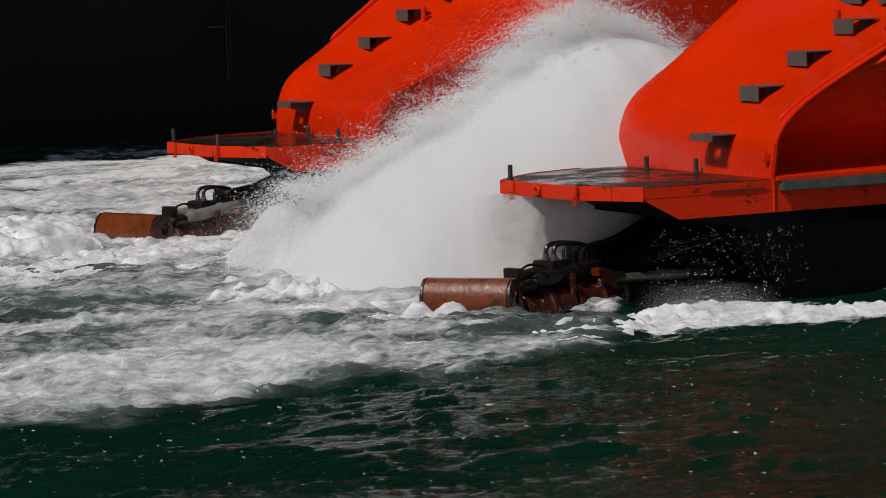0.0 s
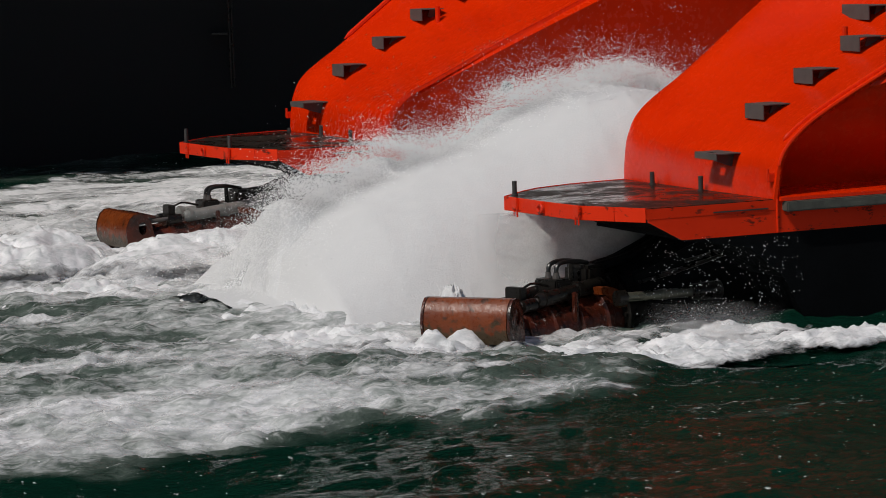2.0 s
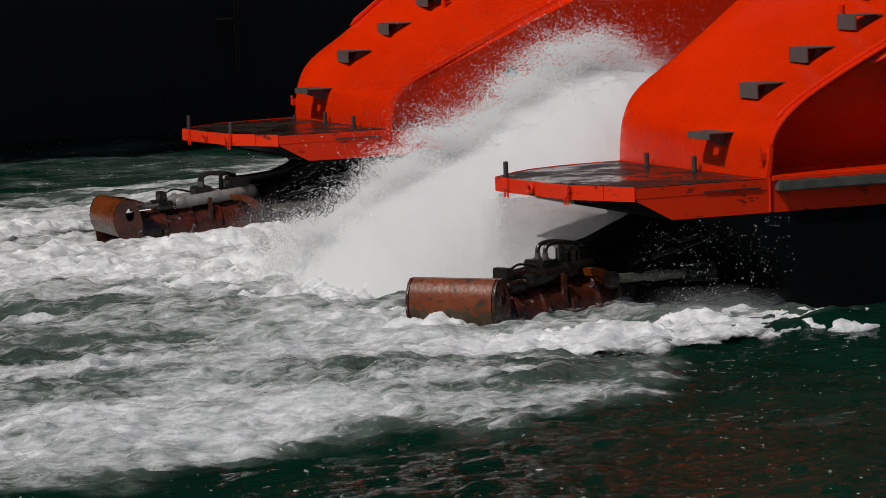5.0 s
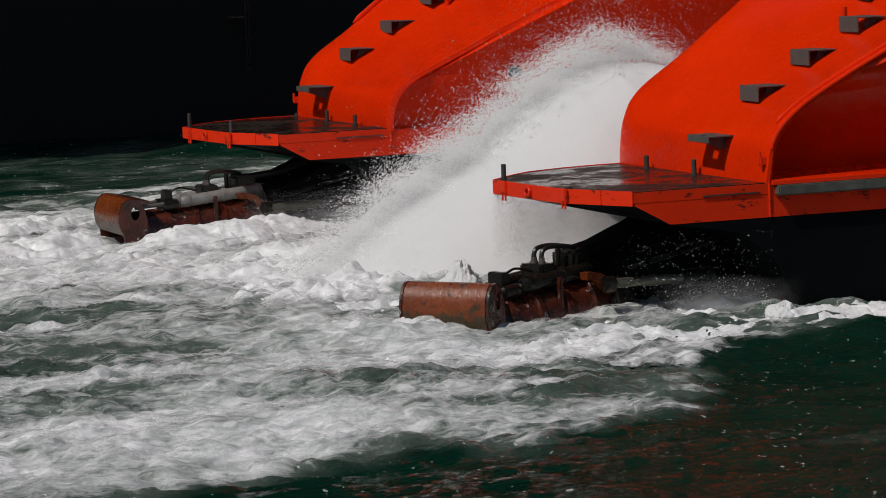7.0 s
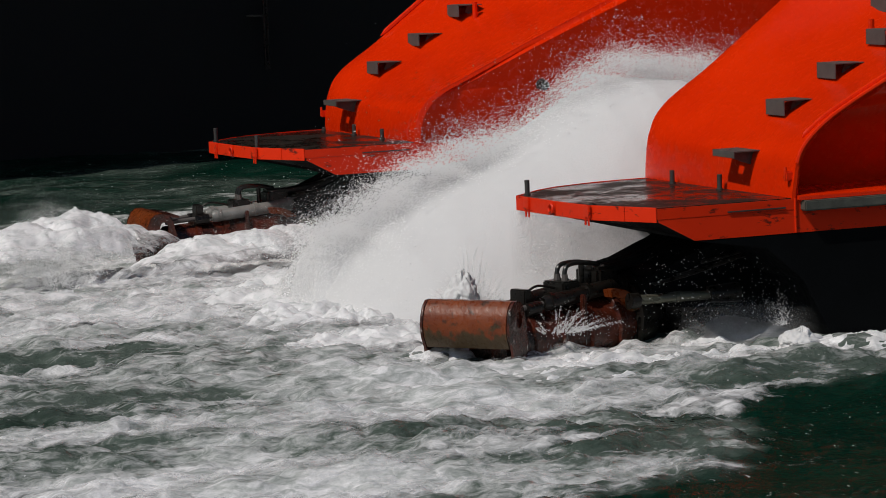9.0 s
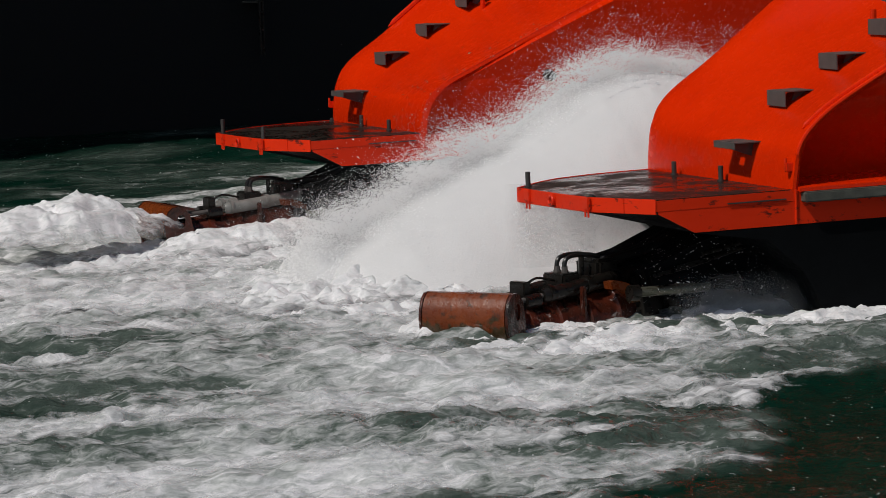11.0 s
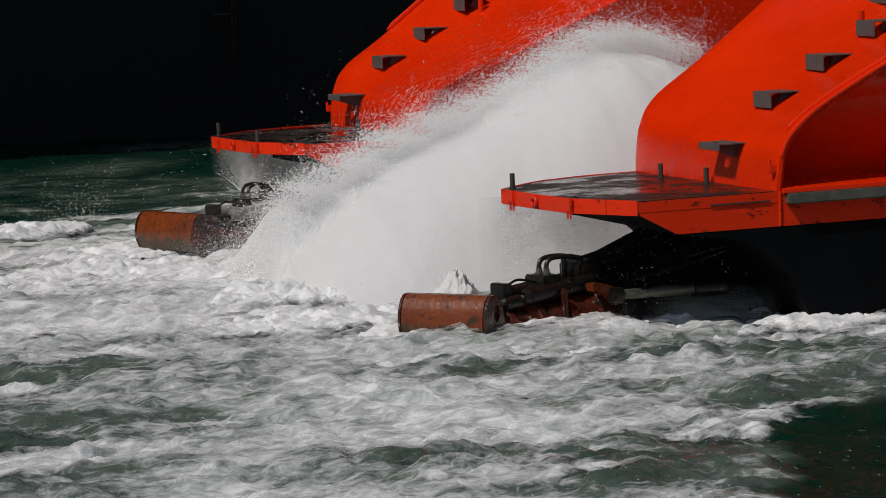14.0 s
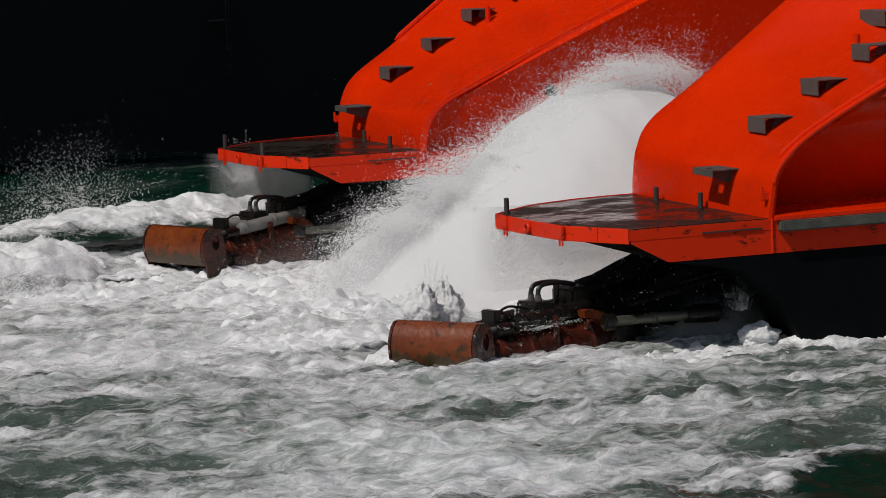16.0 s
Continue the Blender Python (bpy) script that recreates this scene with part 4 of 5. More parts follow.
def plume_core():
    """The smooth heart of the plume, a little under the columns' crests."""
    xs, vs = np.arange(-3.2, 4.0, 0.05), np.arange(-2.6, 2.001, 0.05)
    X, V = np.meshgrid(xs, vs, indexing="ij")
    top = np.interp(X, [-3.2, -2.7, -2.55] + COLUMN_X[1:] + [2.6, 4.0], [-0.4, -0.3, 0.1] + [z - 0.11 for z in COLUMN_Z[1:]] + [1.3, 0.2])
    top = top + 0.05 * fbm(X / 0.8, V / 0.9, 15, 2)
    H = np.maximum(top, -0.4) - (np.maximum(top, 0) + 0.4) * np.clip(np.abs((V + 0.12) / 2.25) ** 2.4, 0, 1.2) + 0.006 * fbm(X / 0.08, V / 0.08, 9, 2)
    me = mesh_from_arrays("spray_plume", np.stack([X, V + 5.2, H], -1).reshape(-1, 3), grid_faces(len(xs), len(vs)), SPRAY)
    return tagged(new("spray_plume", me), "dense white heart of the jet spray between the hulls", "spray", group="spray", kind="stuff")


def column_drops(k, seed, n):
    """Drops that thin out over a column's crest: a dense fringe, clots and strings, and loose drops."""
    rs = np.random.RandomState(seed)
    knots, each = n // 70, 30
    own = np.repeat(np.arange(knots), each)
    kx, kd = rs.uniform(-0.6, 0.6, knots), rs.exponential(0.085, knots)
    kr, kt = 0.010 + 0.05 * rs.rand(knots) ** 2, rs.uniform(0.6, 2.4, knots)
    far = rs.normal(size=len(own)) * kr[own]
    clot_u, clot_d = kx[own] - 0.5 * far + rs.normal(size=len(own)) * 0.012, kd[own] + kt[own] * far + rs.normal(size=len(own)) * 0.012
    m = n - len(own)
    fu, kind = rs.uniform(-0.75, 0.75, m), rs.rand(m)
    ragged = fbm(fu / 0.16 + 5.1 * k, np.full(m, seed % 7 * 7.3), 501, 5, 0.7)
    fd = np.where(kind < 0.50, 0.09 - 0.22 * rs.rand(m) ** 1.2 + 0.06 * ragged, np.where(kind < 0.83, rs.exponential(0.06, m) * np.clip(0.8 + 1.5 * ragged, 0.1, 3.0), rs.exponential(0.17, m)))
    U, d = np.concatenate([clot_u, fu]), np.concatenate([clot_d, fd])
    V_deep = -0.9 * np.clip(-d - 0.05, 0, 1)
    V = np.clip(rs.normal(-0.1, 0.25, len(U)), -0.8, 0.7)
    V = V + V_deep
    H = column_height(k, U, np.zeros(len(U)))
    slope = np.clip((column_height(k, U + 0.05, V) - column_height(k, U - 0.05, V)) / 0.1, -1.5, 2.0)
    lean = 1 / np.sqrt(1 + slope ** 2)
    size = (0.0032 + 0.0075 * rs.rand(len(U)) ** 3) * np.where(d > 0.18, 0.8, 1.0)
    return np.stack([U - slope * lean * d, V + 5.3, H + lean * d - COLUMN_Z[k]], 1), size


def foot_drops(seed, n):
    """Drops thrown low off the plume's after end and foot."""
    rs = np.random.RandomState(seed)
    a, r = rs.uniform(2.0, 4.6, n), rs.exponential(0.30, n)
    x, y = -1.9 + r * np.cos(a) * 0.9 + 0.15 * rs.normal(size=n), 5.4 + r * np.sin(a) + 0.5 * rs.normal(size=n)
    z = np.clip(0.62 - 0.5 * r, 0.05, 1) * rs.rand(n) ** 0.8 + 0.05 * rs.normal(size=n)
    return np.stack([x, y, z], 1), 0.0024 + 0.0055 * rs.rand(n) ** 3


def mist_curtain(path, dense, seed, label):
    """A thin sheet of mist between an upper and a lower line; each place of the path holds both ends and how thick it is."""
    steps, V = np.linspace(0, 1, 80), np.linspace(0, 1, 46)
    at = np.linspace(0, 1, len(path))
    top = np.stack([np.interp(steps, at, [q[0][k] for q in path]) for k in range(3)], -1)[:, None, :]
    low = np.stack([np.interp(steps, at, [q[1][k] for q in path]) for k in range(3)], -1)[:, None, :]
    pd = np.interp(steps, at, [q[2] for q in path])[:, None]
    bulge = fbm(steps[:, None] * 5 + 0 * V, V * 3 + 0 * steps[:, None], seed, 4, 0.55)
    P = top + (low - top) * V[None, :, None] + 0.015 * bulge[..., None]
    fade = np.interp(V, np.linspace(0, 1, len(dense)), dense) * np.clip(np.minimum(steps, 1 - steps) / 0.15, 0, 1)[:, None]
    me = mesh_from_arrays("spray_mist", P.reshape(-1, 3), grid_faces(80, 46), MIST)
    foam_layer(me, np.clip(pd * fade * (1 + 0.15 * bulge), 0, 1))
    return tagged(new("spray_mist", me), label, "mist", group="spray", kind="stuff")


def burst_drops(seed, n, wide, high, big):
    """A crown of thrown water: strings of drops that thin out towards their tips."""
    rs = np.random.RandomState(seed)
    arms = 60
    ang, lean, tip = rs.uniform(0, 6.28, arms), rs.rand(arms) ** 0.7, rs.rand(arms)
    tip = 0.25 + 0.75 * (1 - lean) * tip ** 0.5
    arm, s = rs.randint(0, arms, n), rs.rand(n) ** 1.3
    r = wide * lean[arm] * (0.35 + 0.65 * s)
    bend = ang[arm] + 0.5 * s
    loose, tight = (0.15, 0.03) if wide > 0.6 else (0.10, 0.008)
    wild = np.where(rs.rand(n) < (0.5 if wide > 0.6 else 0.15), loose, tight) * (0.3 + s) * wide
    x = np.cos(bend) * r + rs.normal(size=n) * wild
    y = np.sin(bend) * r + rs.normal(size=n) * wild
    z = high * tip[arm] * (1 - (1 - s) ** 1.7) + rs.normal(size=n) * wild
    size = big * (0.95 - 0.6 * s) * (0.35 + 0.65 * rs.rand(n) ** 2)
    return np.stack([x, y, z], 1), size


core = plume_core()
columns = [plume_column(k) for k in range(10)]
mists = [
    mist_curtain([((-1.6, 2.45, 0.98), (-1.6, 2.45, 0.2), 0.35), ((-1.0, 2.45, 0.98), (-1.0, 2.45, 0.2), 0.6), ((-0.4, 2.45, 0.98), (-0.4, 2.45, 0.2), 0.75), ((0.3, 2.45, 0.98), (0.3, 2.45, 0.2), 0.7)], (0.6, 1.0, 0.8, 0.3), 61, "grey spray mist in the shade of the platform"),
    mist_curtain([((-1.0, 0.35, 0.32), (-1.0, 0.3, -0.25), 0.0), ((-0.6, 0.25, 0.30), (-0.6, 0.2, -0.25), 0.65), ((-0.15, 0.12, 0.28), (-0.15, 0.05, -0.25), 0.8), ((0.3, -0.06, 0.25), (0.3, -0.06, -0.25), 0.2)], (0.0, 0.6, 1.0), 62, "grey mist behind the steering ram"),
    mist_curtain([((-1.4, 10.1, 0.5), (-1.4, 10.1, -0.15), 0.2), ((-0.9, 9.9, 0.5), (-0.9, 9.9, -0.15), 0.5), ((-0.3, 9.7, 0.5), (-0.3, 9.7, -0.15), 0.6), ((0.3, 9.5, 0.5), (0.3, 9.5, -0.15), 0.4)], (0.0, 0.7, 1.0), 64, "grey mist round the far waterjet"),
]
far_mist = mist_curtain([((-1.2, 11.3, 1.0), (-1.1, 11.3, 0.2), 0.15), ((-0.9, 11.0, 1.0), (-0.8, 11.0, 0.2), 0.5), ((-0.5, 10.7, 1.0), (-0.4, 10.7, 0.2), 0.6), ((-0.1, 10.4, 1.0), (0.0, 10.4, 0.2), 0.5)], (0.7, 1.0, 0.8, 0.3), 63, "grey spray mist under the far platform")
foot_mists = [
    mist_curtain([((-2.9, 7.6, 0.5), (-2.9, 7.4, -0.2), 0.0), ((-2.3, 7.5, 0.62), (-2.3, 7.3, -0.2), 0.2), ((-1.7, 7.4, 0.75), (-1.7, 7.2, -0.2), 0.35), ((-1.0, 7.3, 0.9), (-1.0, 7.1, -0.2), 0.45), ((0.4, 7.2, 1.0), (0.4, 7.0, -0.2), 0.45)], (0.0, 0.35, 0.8, 1.0), 65, "white mist drifting off the foot of the plume"),
    mist_curtain([((-3.0, 5.9, 0.25), (-3.0, 5.7, -0.2), 0.0), ((-2.6, 5.7, 0.35), (-2.6, 5.5, -0.2), 0.6), ((-2.1, 5.5, 0.5), (-2.1, 5.3, -0.2), 0.9), ((-1.5, 5.3, 0.5), (-1.5, 5.1, -0.2), 0.6), ((-0.9, 5.1, 0.4), (-0.9, 4.9, -0.2), 0.0)], (0.0, 0.5, 0.9, 1.0), 66, "white mist drifting off the foot of the plume"),
]
crests = []
for k in range(10):
    for q in range(2):
        p, size = column_drops(k, 100 + 10 * q + k, 9000)
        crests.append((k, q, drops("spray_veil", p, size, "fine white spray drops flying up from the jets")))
feet = []
for k in range(2):
    p, size = foot_drops(150 + k, 16000)
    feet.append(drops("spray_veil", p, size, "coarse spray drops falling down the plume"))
BANKS = [
    (-2.3, 9.6, 12, 2.2, 0.9, 0.12, "froth heaped round the far waterjet bucket"),
    (-3.6, 8.0, 20, 2.0, 1.3, 0.12, "froth churned up behind the far hull"),
    (-1.2, 7.2, 5, 1.8, 1.0, 0.22, "froth at the foot of the spray plume"),
    (-2.2, 4.2, 15, 1.9, 1.2, 0.22, "froth between the two waterjets"),
    (1.5, -0.40, 2, 2.5, 0.50, 0.14, "white froth ridge along the hull side"),
    (-1.9, 0.35, 8, 1.6, 0.5, 0.08, "froth breaking under the near waterjet"),
    (-1.7, -0.35, 10, 3.2, 1.0, 0.125, "bright froth spread before the near waterjet"),
    (-3.9, 12.6, 25, 2.4, 0.9, 0.16, "froth crest thrown aft of the far jet"),
    (-0.6, 11.6, 12, 1.6, 0.6, 0.14, "froth beside the far hull"),
    (-2.3, 6.0, 10, 1.5, 1.6, 0.14, "froth sliding off the foot of the plume"),
    (-3.2, 2.4, 12, 1.5, 0.8, 0.14, "bright froth beside the near bucket"),
    (0.05, 0.65, 0, 0.9, 0.5, 0.12, "froth in the shade under the stern"),
    (-2.70, 1.02, 18, 0.75, 0.45, 0.20, "white water pouring under the near bucket"),
]
banks = [foam_heap(*b[:6], 3 + k, b[6]) for k, b in enumerate(BANKS)]
# humps of froth that rise and fall round the far jet
HUMPS = [
    (-1.75, 9.0, 18, 2.0, 0.8, 0.50),
    (-3.85, 9.3, 25, 1.7, 0.8, 0.55),
    (-1.5, 12.6, 14, 2.7, 1.0, 0.40),
]
# seconds, and the crest of the froth before the far jet and aft of it
FROTH_ROWS = [(0, 0.26, 0.67), (0.5, 0.33, 0.64), (1, 0.41, 0.59), (1.5, 0.4, 0.43), (2, 0.49, 0.67), (2.5, 0.33, 0.46), (3, 0.28, 0.52), (3.5, 0.27, 0.18), (4, 0.26, 0.27), (6.5, 0.4, 0.41), (7, 0.4, 0.45), (7.5, 0.18, 0.57), (8, 0.16, 0.26), (8.5, 0.19, 0.35), (9, 0.25, 0.63), (11.5, 0.19, 0.71), (12, 0.29, 0.59), (12.5, 0.28, 0.35), (13, 0.1, 0.28), (13.5, 0.01, 0.16), (14, 0.02, 0.03), (14.5, 0.09, -0.01), (15, 0.09, 0.5), (15.5, 0.05, 0.58), (16, -0.06, 0.41)]
humps = [foam_heap(*h, 33 + k, "hump of froth thrown up by the far jet", 0.2) for k, h in enumerate(HUMPS)]
# where each splash leaps up, how wide and high it is, and when it leaps: start, height, length
SPLASHES = [
    (-1.3, 11.4, 1.0, 1.95, 0.017, 7000, [(2.3, 1.15, 2.9)]),
    (-1.45, 9.6, 0.8, 0.75, 0.013, 11000, [(2.3, 1.2, 2.7)]),
    (-4.1, 8.4, 1.1, 1.15, 0.0095, 18000, [(6.3, 0.5, 1.5), (8.3, 0.85, 1.6), (11.0, 1.0, 1.5), (12.3, 0.9, 1.6), (14.7, 1.05, 1.8)]),
    (-3.1, 12.5, 0.9, 0.60, 0.0085, 10500, [(1.3, 0.9, 1.6), (6.6, 0.9, 1.6), (8.4, 1.0, 1.8), (11.2, 0.9, 1.2), (12.1, 1.0, 1.4), (14.8, 1.0, 1.3)]),
    (-1.7, 14.0, 1.5, 1.3, 0.013, 2600, [(13.2, 0.6, 1.3), (14.9, 1.1, 2.1)]),
    (0.42, 14.0, 0.45, 0.8, 0.012, 2500, [(13.2, 1.2, 1.4), (15.1, 1.4, 1.7)]),
    (-2.6, 13.0, 1.7, 1.1, 0.012, 2600, [(0.0, 0.9, 1.0), (15.0, 1.0, 1.9)]),
    (-1.72, 2.6, 0.42, 0.85, 0.011, 10500, [(0.2, 0.7, 1.1), (1.6, 0.7, 1.2), (3.2, 0.7, 1.3), (6.6, 0.7, 1.2), (7.4, 0.95, 0.8), (7.9, 1.0, 1.6), (12.0, 1.0, 1.1), (12.6, 1.0, 1.4), (13.7, 0.8, 1.1), (14.7, 1.0, 1.8)]),
    (-0.05, -0.20, 0.22, 0.40, 0.007, 500, [(0.0, 1.0, 0.8), (1.0, 0.8, 1.0), (3.0, 0.8, 0.9), (6.7, 1.0, 0.9), (8.6, 0.8, 0.9), (12.2, 1.1, 1.1), (15.4, 1.2, 1.2)]),
    (-1.80, 0.60, 0.60, 0.26, 0.009, 5000, [(1.0, 0.8, 1.0), (3.1, 0.8, 0.9), (8.4, 0.7, 1.2), (12.2, 1.1, 1.0), (15.4, 1.0, 1.0)]),
]


def thrown_water(seed, wide, high):
    """A torn, lumpy clump of white water flung up; its foot lies at 0."""
    a, b = np.linspace(0, 2 * math.pi, 91), np.linspace(0, math.pi, 61)
    A, B = np.meshgrid(a, b, indexing="ij")
    fold = np.minimum(A, 2 * math.pi - A)
    r = 0.82 + 0.16 * fbm(fold / 0.55 + seed, B / 0.45, seed, 4, 0.55) + 0.05 * np.abs(fbm(fold / 0.16, B / 0.16, seed + 3, 3, 0.6))
    r = np.where((B < 0.02) | (B > math.pi - 0.02), 0.85, r)
    x, y, z = r * np.sin(B) * np.cos(A), r * np.sin(B) * np.sin(A), r * np.cos(B)
    tip = 1 - 0.35 * np.clip(z, 0, 1)
    me = mesh_from_arrays("thrown_water", np.stack([x * wide * tip + 0.10 * wide * z, y * wide * tip, (z + 1) * high / 2], -1).reshape(-1, 3), grid_faces(91, 61), SPRAY)
    return tagged(new("thrown_water", me), "clump of torn white water flung up beside the plume", "splash", group="spray", kind="stuff")


# where each clump is flung up, how wide and high it is, and when: start, height, length
CLUMPS = [
    (-1.75, 2.5, 0.24, 0.62, [(0.0, 0.9, 1.0), (1.6, 0.7, 1.2), (3.2, 0.8, 1.3), (6.3, 0.8, 1.0), (7.4, 0.95, 1.5), (11.9, 1.0, 1.1), (13.7, 0.8, 1.1), (14.9, 0.9, 1.6)]),
    (-2.05, 2.3, 0.18, 0.46, [(0.4, 0.8, 1.2), (2.4, 0.7, 1.0), (6.9, 0.7, 1.0), (8.4, 1.15, 1.2), (12.6, 1.0, 1.3), (15.2, 1.0, 1.3)]),
    (-1.45, 2.7, 0.18, 0.52, [(0.9, 0.8, 1.2), (3.6, 0.7, 1.0), (8.0, 0.8, 1.3), (12.3, 0.9, 1.3), (14.2, 0.9, 1.2)]),
    (0.02, -0.30, 0.22, 0.26, [(0.0, 0.6, 0.9), (1.0, 0.4, 1.0), (3.0, 0.5, 1.3), (6.7, 0.45, 0.9), (8.6, 0.4, 0.9), (12.2, 0.55, 1.1), (15.2, 0.6, 1.4)]),
]
clumps = [thrown_water(70 + k, *c[2:4]) for k, c in enumerate(CLUMPS)]
splashes = []
for k, (x, y, wide, high, big, n, leaps) in enumerate(SPLASHES):
    p, size = burst_drops(300 + k, n, wide, high, big)
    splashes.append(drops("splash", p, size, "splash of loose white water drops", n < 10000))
drip_at = np.random.RandomState(7)
n = 5200
fallen = drip_at.rand(n) ** 1.7
p = np.stack([-1.75 + 1.1 * drip_at.rand(n) ** 1.3, np.zeros(n), -0.12 - 0.6 * fallen], 1)
p[:, 0] = np.round(p[:, 0] * 16) / 16 + drip_at.normal(0, 0.018, n)
p[:, 1] = np.interp(p[:, 0], [-1.75, -1.57, -1.13, -0.69], [1.95, 2.15, 2.54, 2.71]) + drip_at.normal(0, 0.04, n)
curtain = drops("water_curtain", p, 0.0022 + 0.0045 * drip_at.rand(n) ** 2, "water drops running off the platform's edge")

n = 420
p = np.stack([drip_at.uniform(-1.25, 0.15, n), drip_at.uniform(0.05, 0.7, n), drip_at.uniform(-1.05, -0.36, n)], 1)
flying = drops("flying_drops", p, 0.0025 + 0.0045 * drip_at.rand(n) ** 3, "loose water drops flying before the black hull", True)


# ---- what moves ----
def row_at(rows, t, k):
    return float(np.interp(t, [r[0] for r in rows], [r[k] for r in rows]))


def motions():
    walk(ferry, [(t, pose(x, y, z, rx, ry, rz)) for t, x, y, z, rx, ry, rz in SHIP_ROWS])
    walk(water, [(t, pose(-0.15 * t, -0.48 * t, z)) for t, z in LEVEL])
    walk(raft, [(t, pose(-0.15 * t, -0.48 * t, z)) for t, z in LEVEL])
    gone = lambda t: float(np.interp(t, [0, 2, 4, 5.5, 7, 9, 16], [0.01, 0.01, -0.01, -0.08, -0.18, -0.3, -0.4]))
    walk(back_raft, [(t, pose(-0.15 * t, -0.48 * t, z + gone(t))) for t, z in LEVEL])
    near_turn = [(0, 20, 0), (4, 19.5, 0), (8, 18.5, 0), (12, 18, 0), (16, 17, 0)]
    far_turn = [(0, 21, 0), (0.5, 17, 0.05), (1, 9, 0.13), (1.5, 7, 0.13), (2, 2, 0.14), (2.5, 5, 0.08), (3, 3, 0.06), (3.5, 0, 0.06), (4, -1, 0.06), (6.5, -2, 0.1), (7, -1, 0.12), (7.5, 0, 0.12), (8, 0, 0.14), (8.5, -3, 0.16), (9, -3, 0.2), (11.5, 8, 0.2), (12, 14, 0.1), (12.5, 18, 0.1), (13, 22, 0.03), (13.5, 23, 0.02), (16, 25, 0.02)]
    for jet, dy, turn in ((near_jet, 0.0, near_turn), (far_jet, SPACING, far_turn)):
        walk(jet, [(t, pose(JET_AT[0] + dx, JET_AT[1] + dy, JET_AT[2] + (0.05 if dy else 0), 0, 0, a)) for t, a, dx in turn])
    lt, lz = [t for t, _ in LEVEL], [z for _, z in LEVEL]
    seconds = [r[0] for r in PLUME_ROWS]

    def column(t, k):
        gap = max(0.0, 1 - abs(t - 5.25) / 1.2) + max(0.0, 1 - abs(t - 10.25) / 1.2)
        return float(np.interp(t, seconds, [r[k + 1] for r in PLUME_ROWS])) + (0.025 + 0.10 * gap) * math.sin(3.1 * t + 1.7 * k)

    mean = lambda t: sum(column(t, k) - COLUMN_Z[k] for k in range(10)) / 10
    middle = sum(COLUMN_X) / 10
    lean = lambda t: sum((column(t, k) - COLUMN_Z[k]) * (COLUMN_X[k] - middle) for k in range(10)) / sum((x - middle) ** 2 for x in COLUMN_X)
    hinge = Matrix.Translation((middle, 5.2, 0.8))
    walk(core, [(i * 0.25, pose(0, 0, mean(i * 0.25)) @ hinge @ pose(0, 0, 0, 0, -math.degrees(math.atan(lean(i * 0.25)))) @ hinge.inverted()) for i in range(65)])
    for k, ob in enumerate(columns):
        walk(ob, [(i * 0.25, pose(COLUMN_X[k], 0, column(i * 0.25, k))) for i in range(65)])
    for k, q, ob in crests:
        walk(ob, [(i * 0.25, pose(COLUMN_X[k] + 0.05 * math.sin(2.3 * i + k + 3 * q), 0, column(i * 0.25, k) + 0.02 + 0.045 * math.sin(1.9 * i + 2 * k + 2.5 * q))) for i in range(65)])
    surge = lambda t: column(t, 1) - COLUMN_Z[1]
    for k, ob in enumerate(feet):
        walk(ob, [(i * 0.25, pose(-0.8 * surge(i * 0.25) + 0.06 * math.sin(2 * i + k), 0, 0.4 * surge(i * 0.25) + 0.07 * math.sin(1.7 * i + 2 * k))) for i in range(65)])
    for ob in mists:
        walk(ob, [(i * 0.4, pose(0, 0, float(np.interp(i * 0.4, lt, lz)) * 0.6 + 0.05 * math.sin(i * 1.9))) for i in range(41)])
    for ob in foot_mists:
        walk(ob, [(i * 0.4, pose(-0.6 * surge(i * 0.4), 0, 0.3 * surge(i * 0.4))) for i in range(41)])
    walk(far_mist, [(0, pose(0, 0, -1.3)), (11.8, pose(0, 0, -1.3)), (12.6, pose(0, 0, 0)), (13.6, pose(0, 0, 0.05)), (14.4, pose(0, 0, -0.02)), (15.2, pose(0, 0, -0.2)), (16, pose(0, 0, -0.1))])
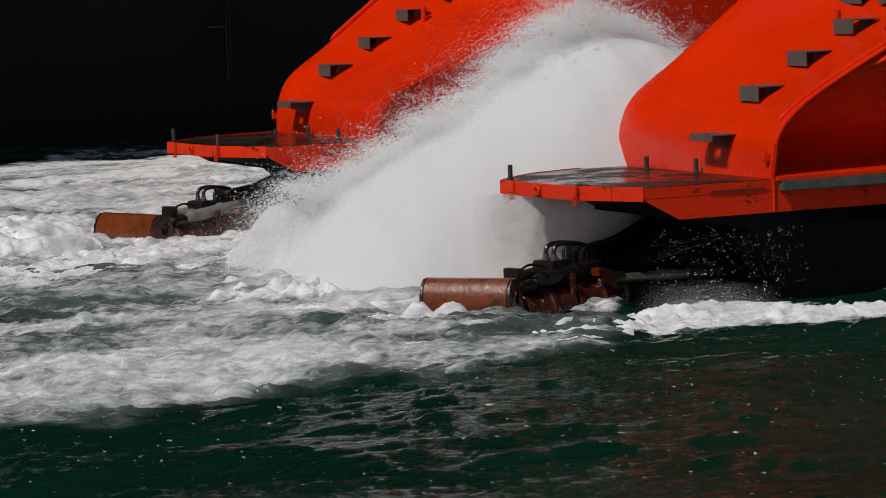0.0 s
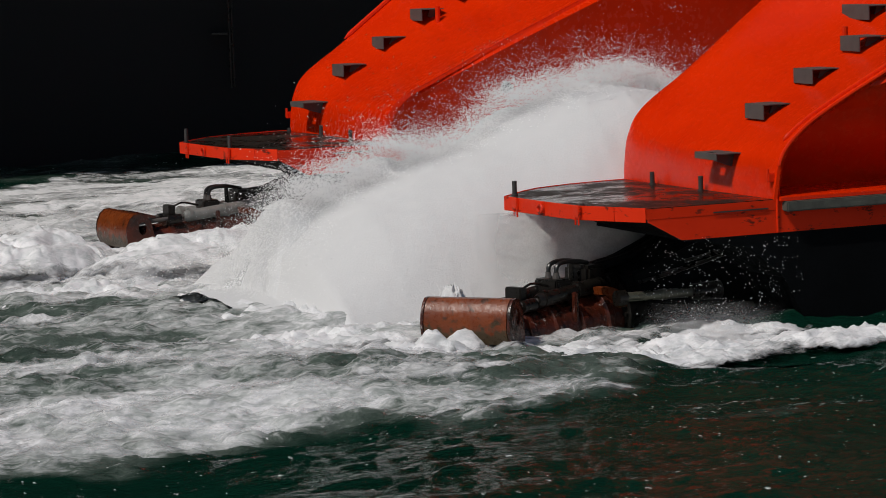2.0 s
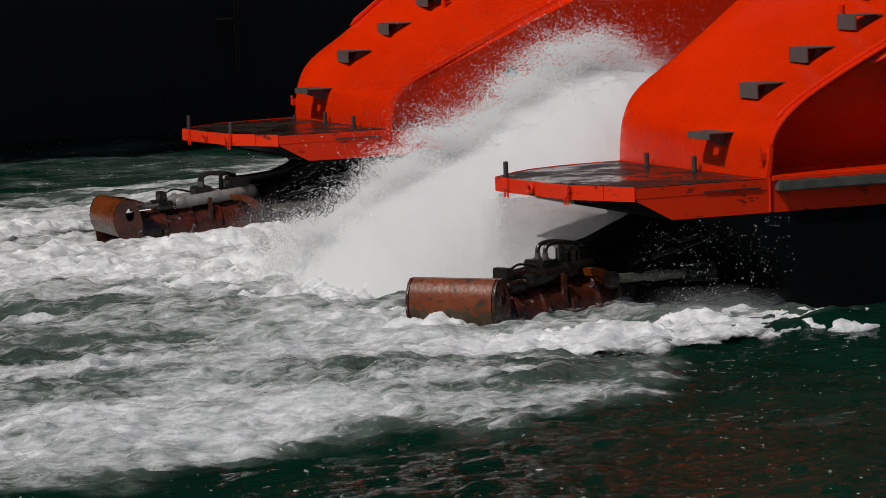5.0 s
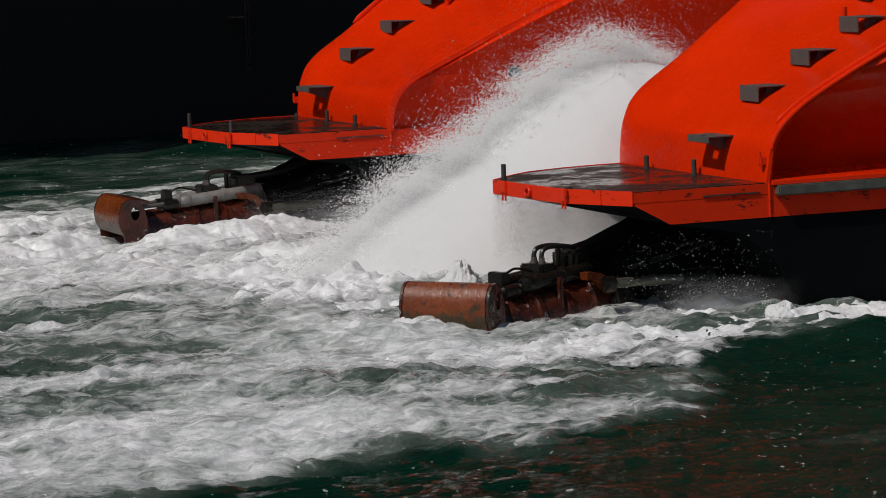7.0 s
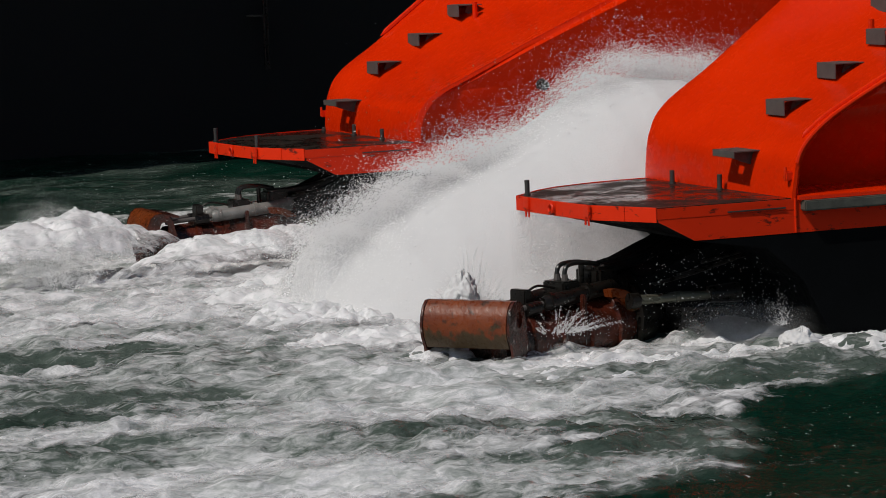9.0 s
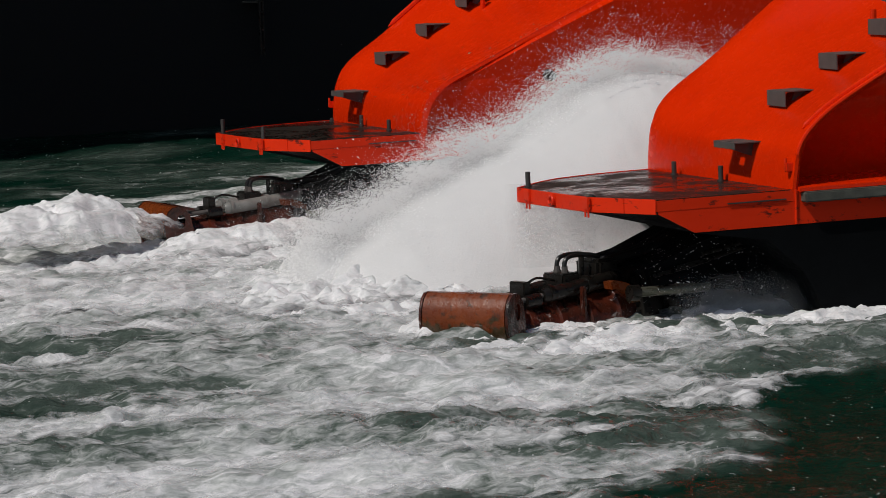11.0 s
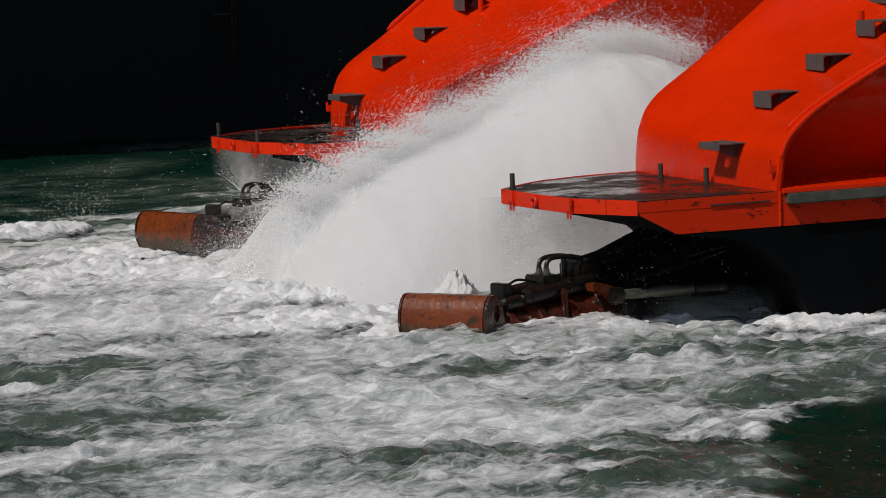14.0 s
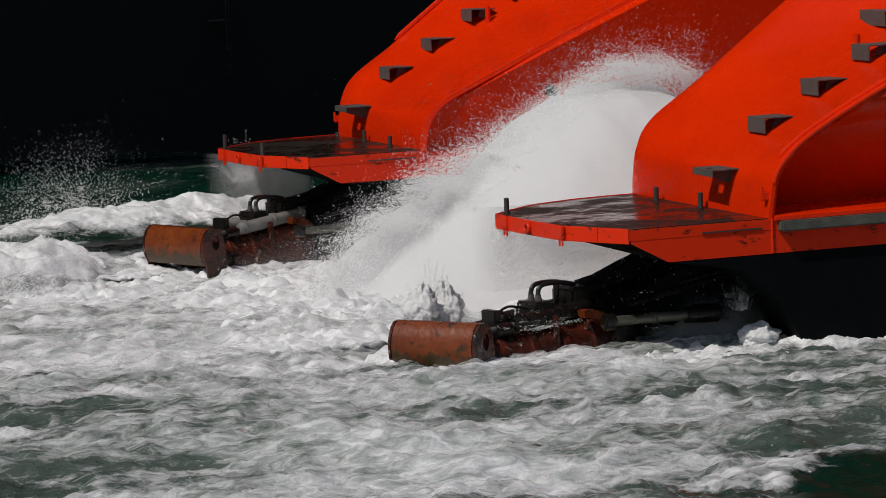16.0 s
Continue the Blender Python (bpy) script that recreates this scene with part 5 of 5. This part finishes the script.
    for k, b in enumerate(banks):
        x, y = b.location.x, b.location.y
        walk(b, [(i * 0.5, pose(x + 0.12 * math.sin(0.9 * i + k), y + 0.1 * math.cos(0.7 * i + 2 * k), float(np.interp(i * 0.5, lt, lz)) - (0.035 if y < 2 else 0.03) + (float(np.interp(i * 0.5, [10, 12, 16], [0.0, 0.05, 0.06])) if k == 0 else 0.0) + 0.03 * math.sin(1.3 * i + k), 0, 0, 2 * math.sin(0.5 * i + k))) for i in range(33)])
    swells = [r[0] for r in FROTH_ROWS]
    for k, (ob, h) in enumerate(zip(humps, HUMPS)):
        times, tops = (swells, [r[k + 1] for r in FROTH_ROWS]) if k < 2 else ([0, 14.4, 15.2, 16], [-0.6, -0.6, 0.25, 0.38])
        crest = lambda t: float(np.interp(t, times, tops)) - h[5] - (-0.02, 0.16, 0.0)[k] + 0.02 * math.sin(5 * t)
        walk(ob, [(i * 0.25, pose(h[0] - 0.05 * math.sin(i * 0.25), h[1], crest(i * 0.25))) for i in range(65)])
    for ob, (x, y, wide, high, leaps) in zip(clumps, CLUMPS):
        rows = []
        for i in range(81):
            t, z, drift = i * 0.2, -high - 0.4, 0.0
            for start, top, long in leaps:
                q = (t - start) / long
                if 0 < q < 1:
                    z, drift = -high - 0.4 + 4 * q * (1 - q) * (top * high + 0.4), -0.2 * q
            rows.append((t, pose(x + drift, y, z + 0.06 + float(np.interp(t, lt, lz)))))
        walk(ob, rows)
    for ob, (x, y, wide, high, big, n, leaps) in zip(splashes, SPLASHES):
        rows = []
        for i in range(161):
            t, z, drift = i * 0.1, -high - 0.3, 0.0
            for start, top, long in leaps:
                s = (t - start) / long
                if 0 < s < 1:
                    z = -high - 0.3 + 4 * s * (1 - s) * (top * high + 0.3)
                    drift = -0.3 * s
            rows.append((t, pose(x + drift, y, z)))
        walk(ob, rows)
    ship = {t: pose(*r) for t, *r in SHIP_ROWS}
    walk(flying, [(i * 0.25, pose(0.75 * row_at(SHIP_ROWS, i * 0.25, 1) + 0.06 * math.sin(1.3 * i), 0, row_at(SHIP_ROWS, i * 0.25, 3) + 0.10 * math.sin(1.7 * i))) for i in range(65)])
    walk(curtain, [(t, m @ Matrix.Translation((0, 0, -0.02 - 0.03 * math.sin(7 * t)))) for t, m in ship.items()])


motions()
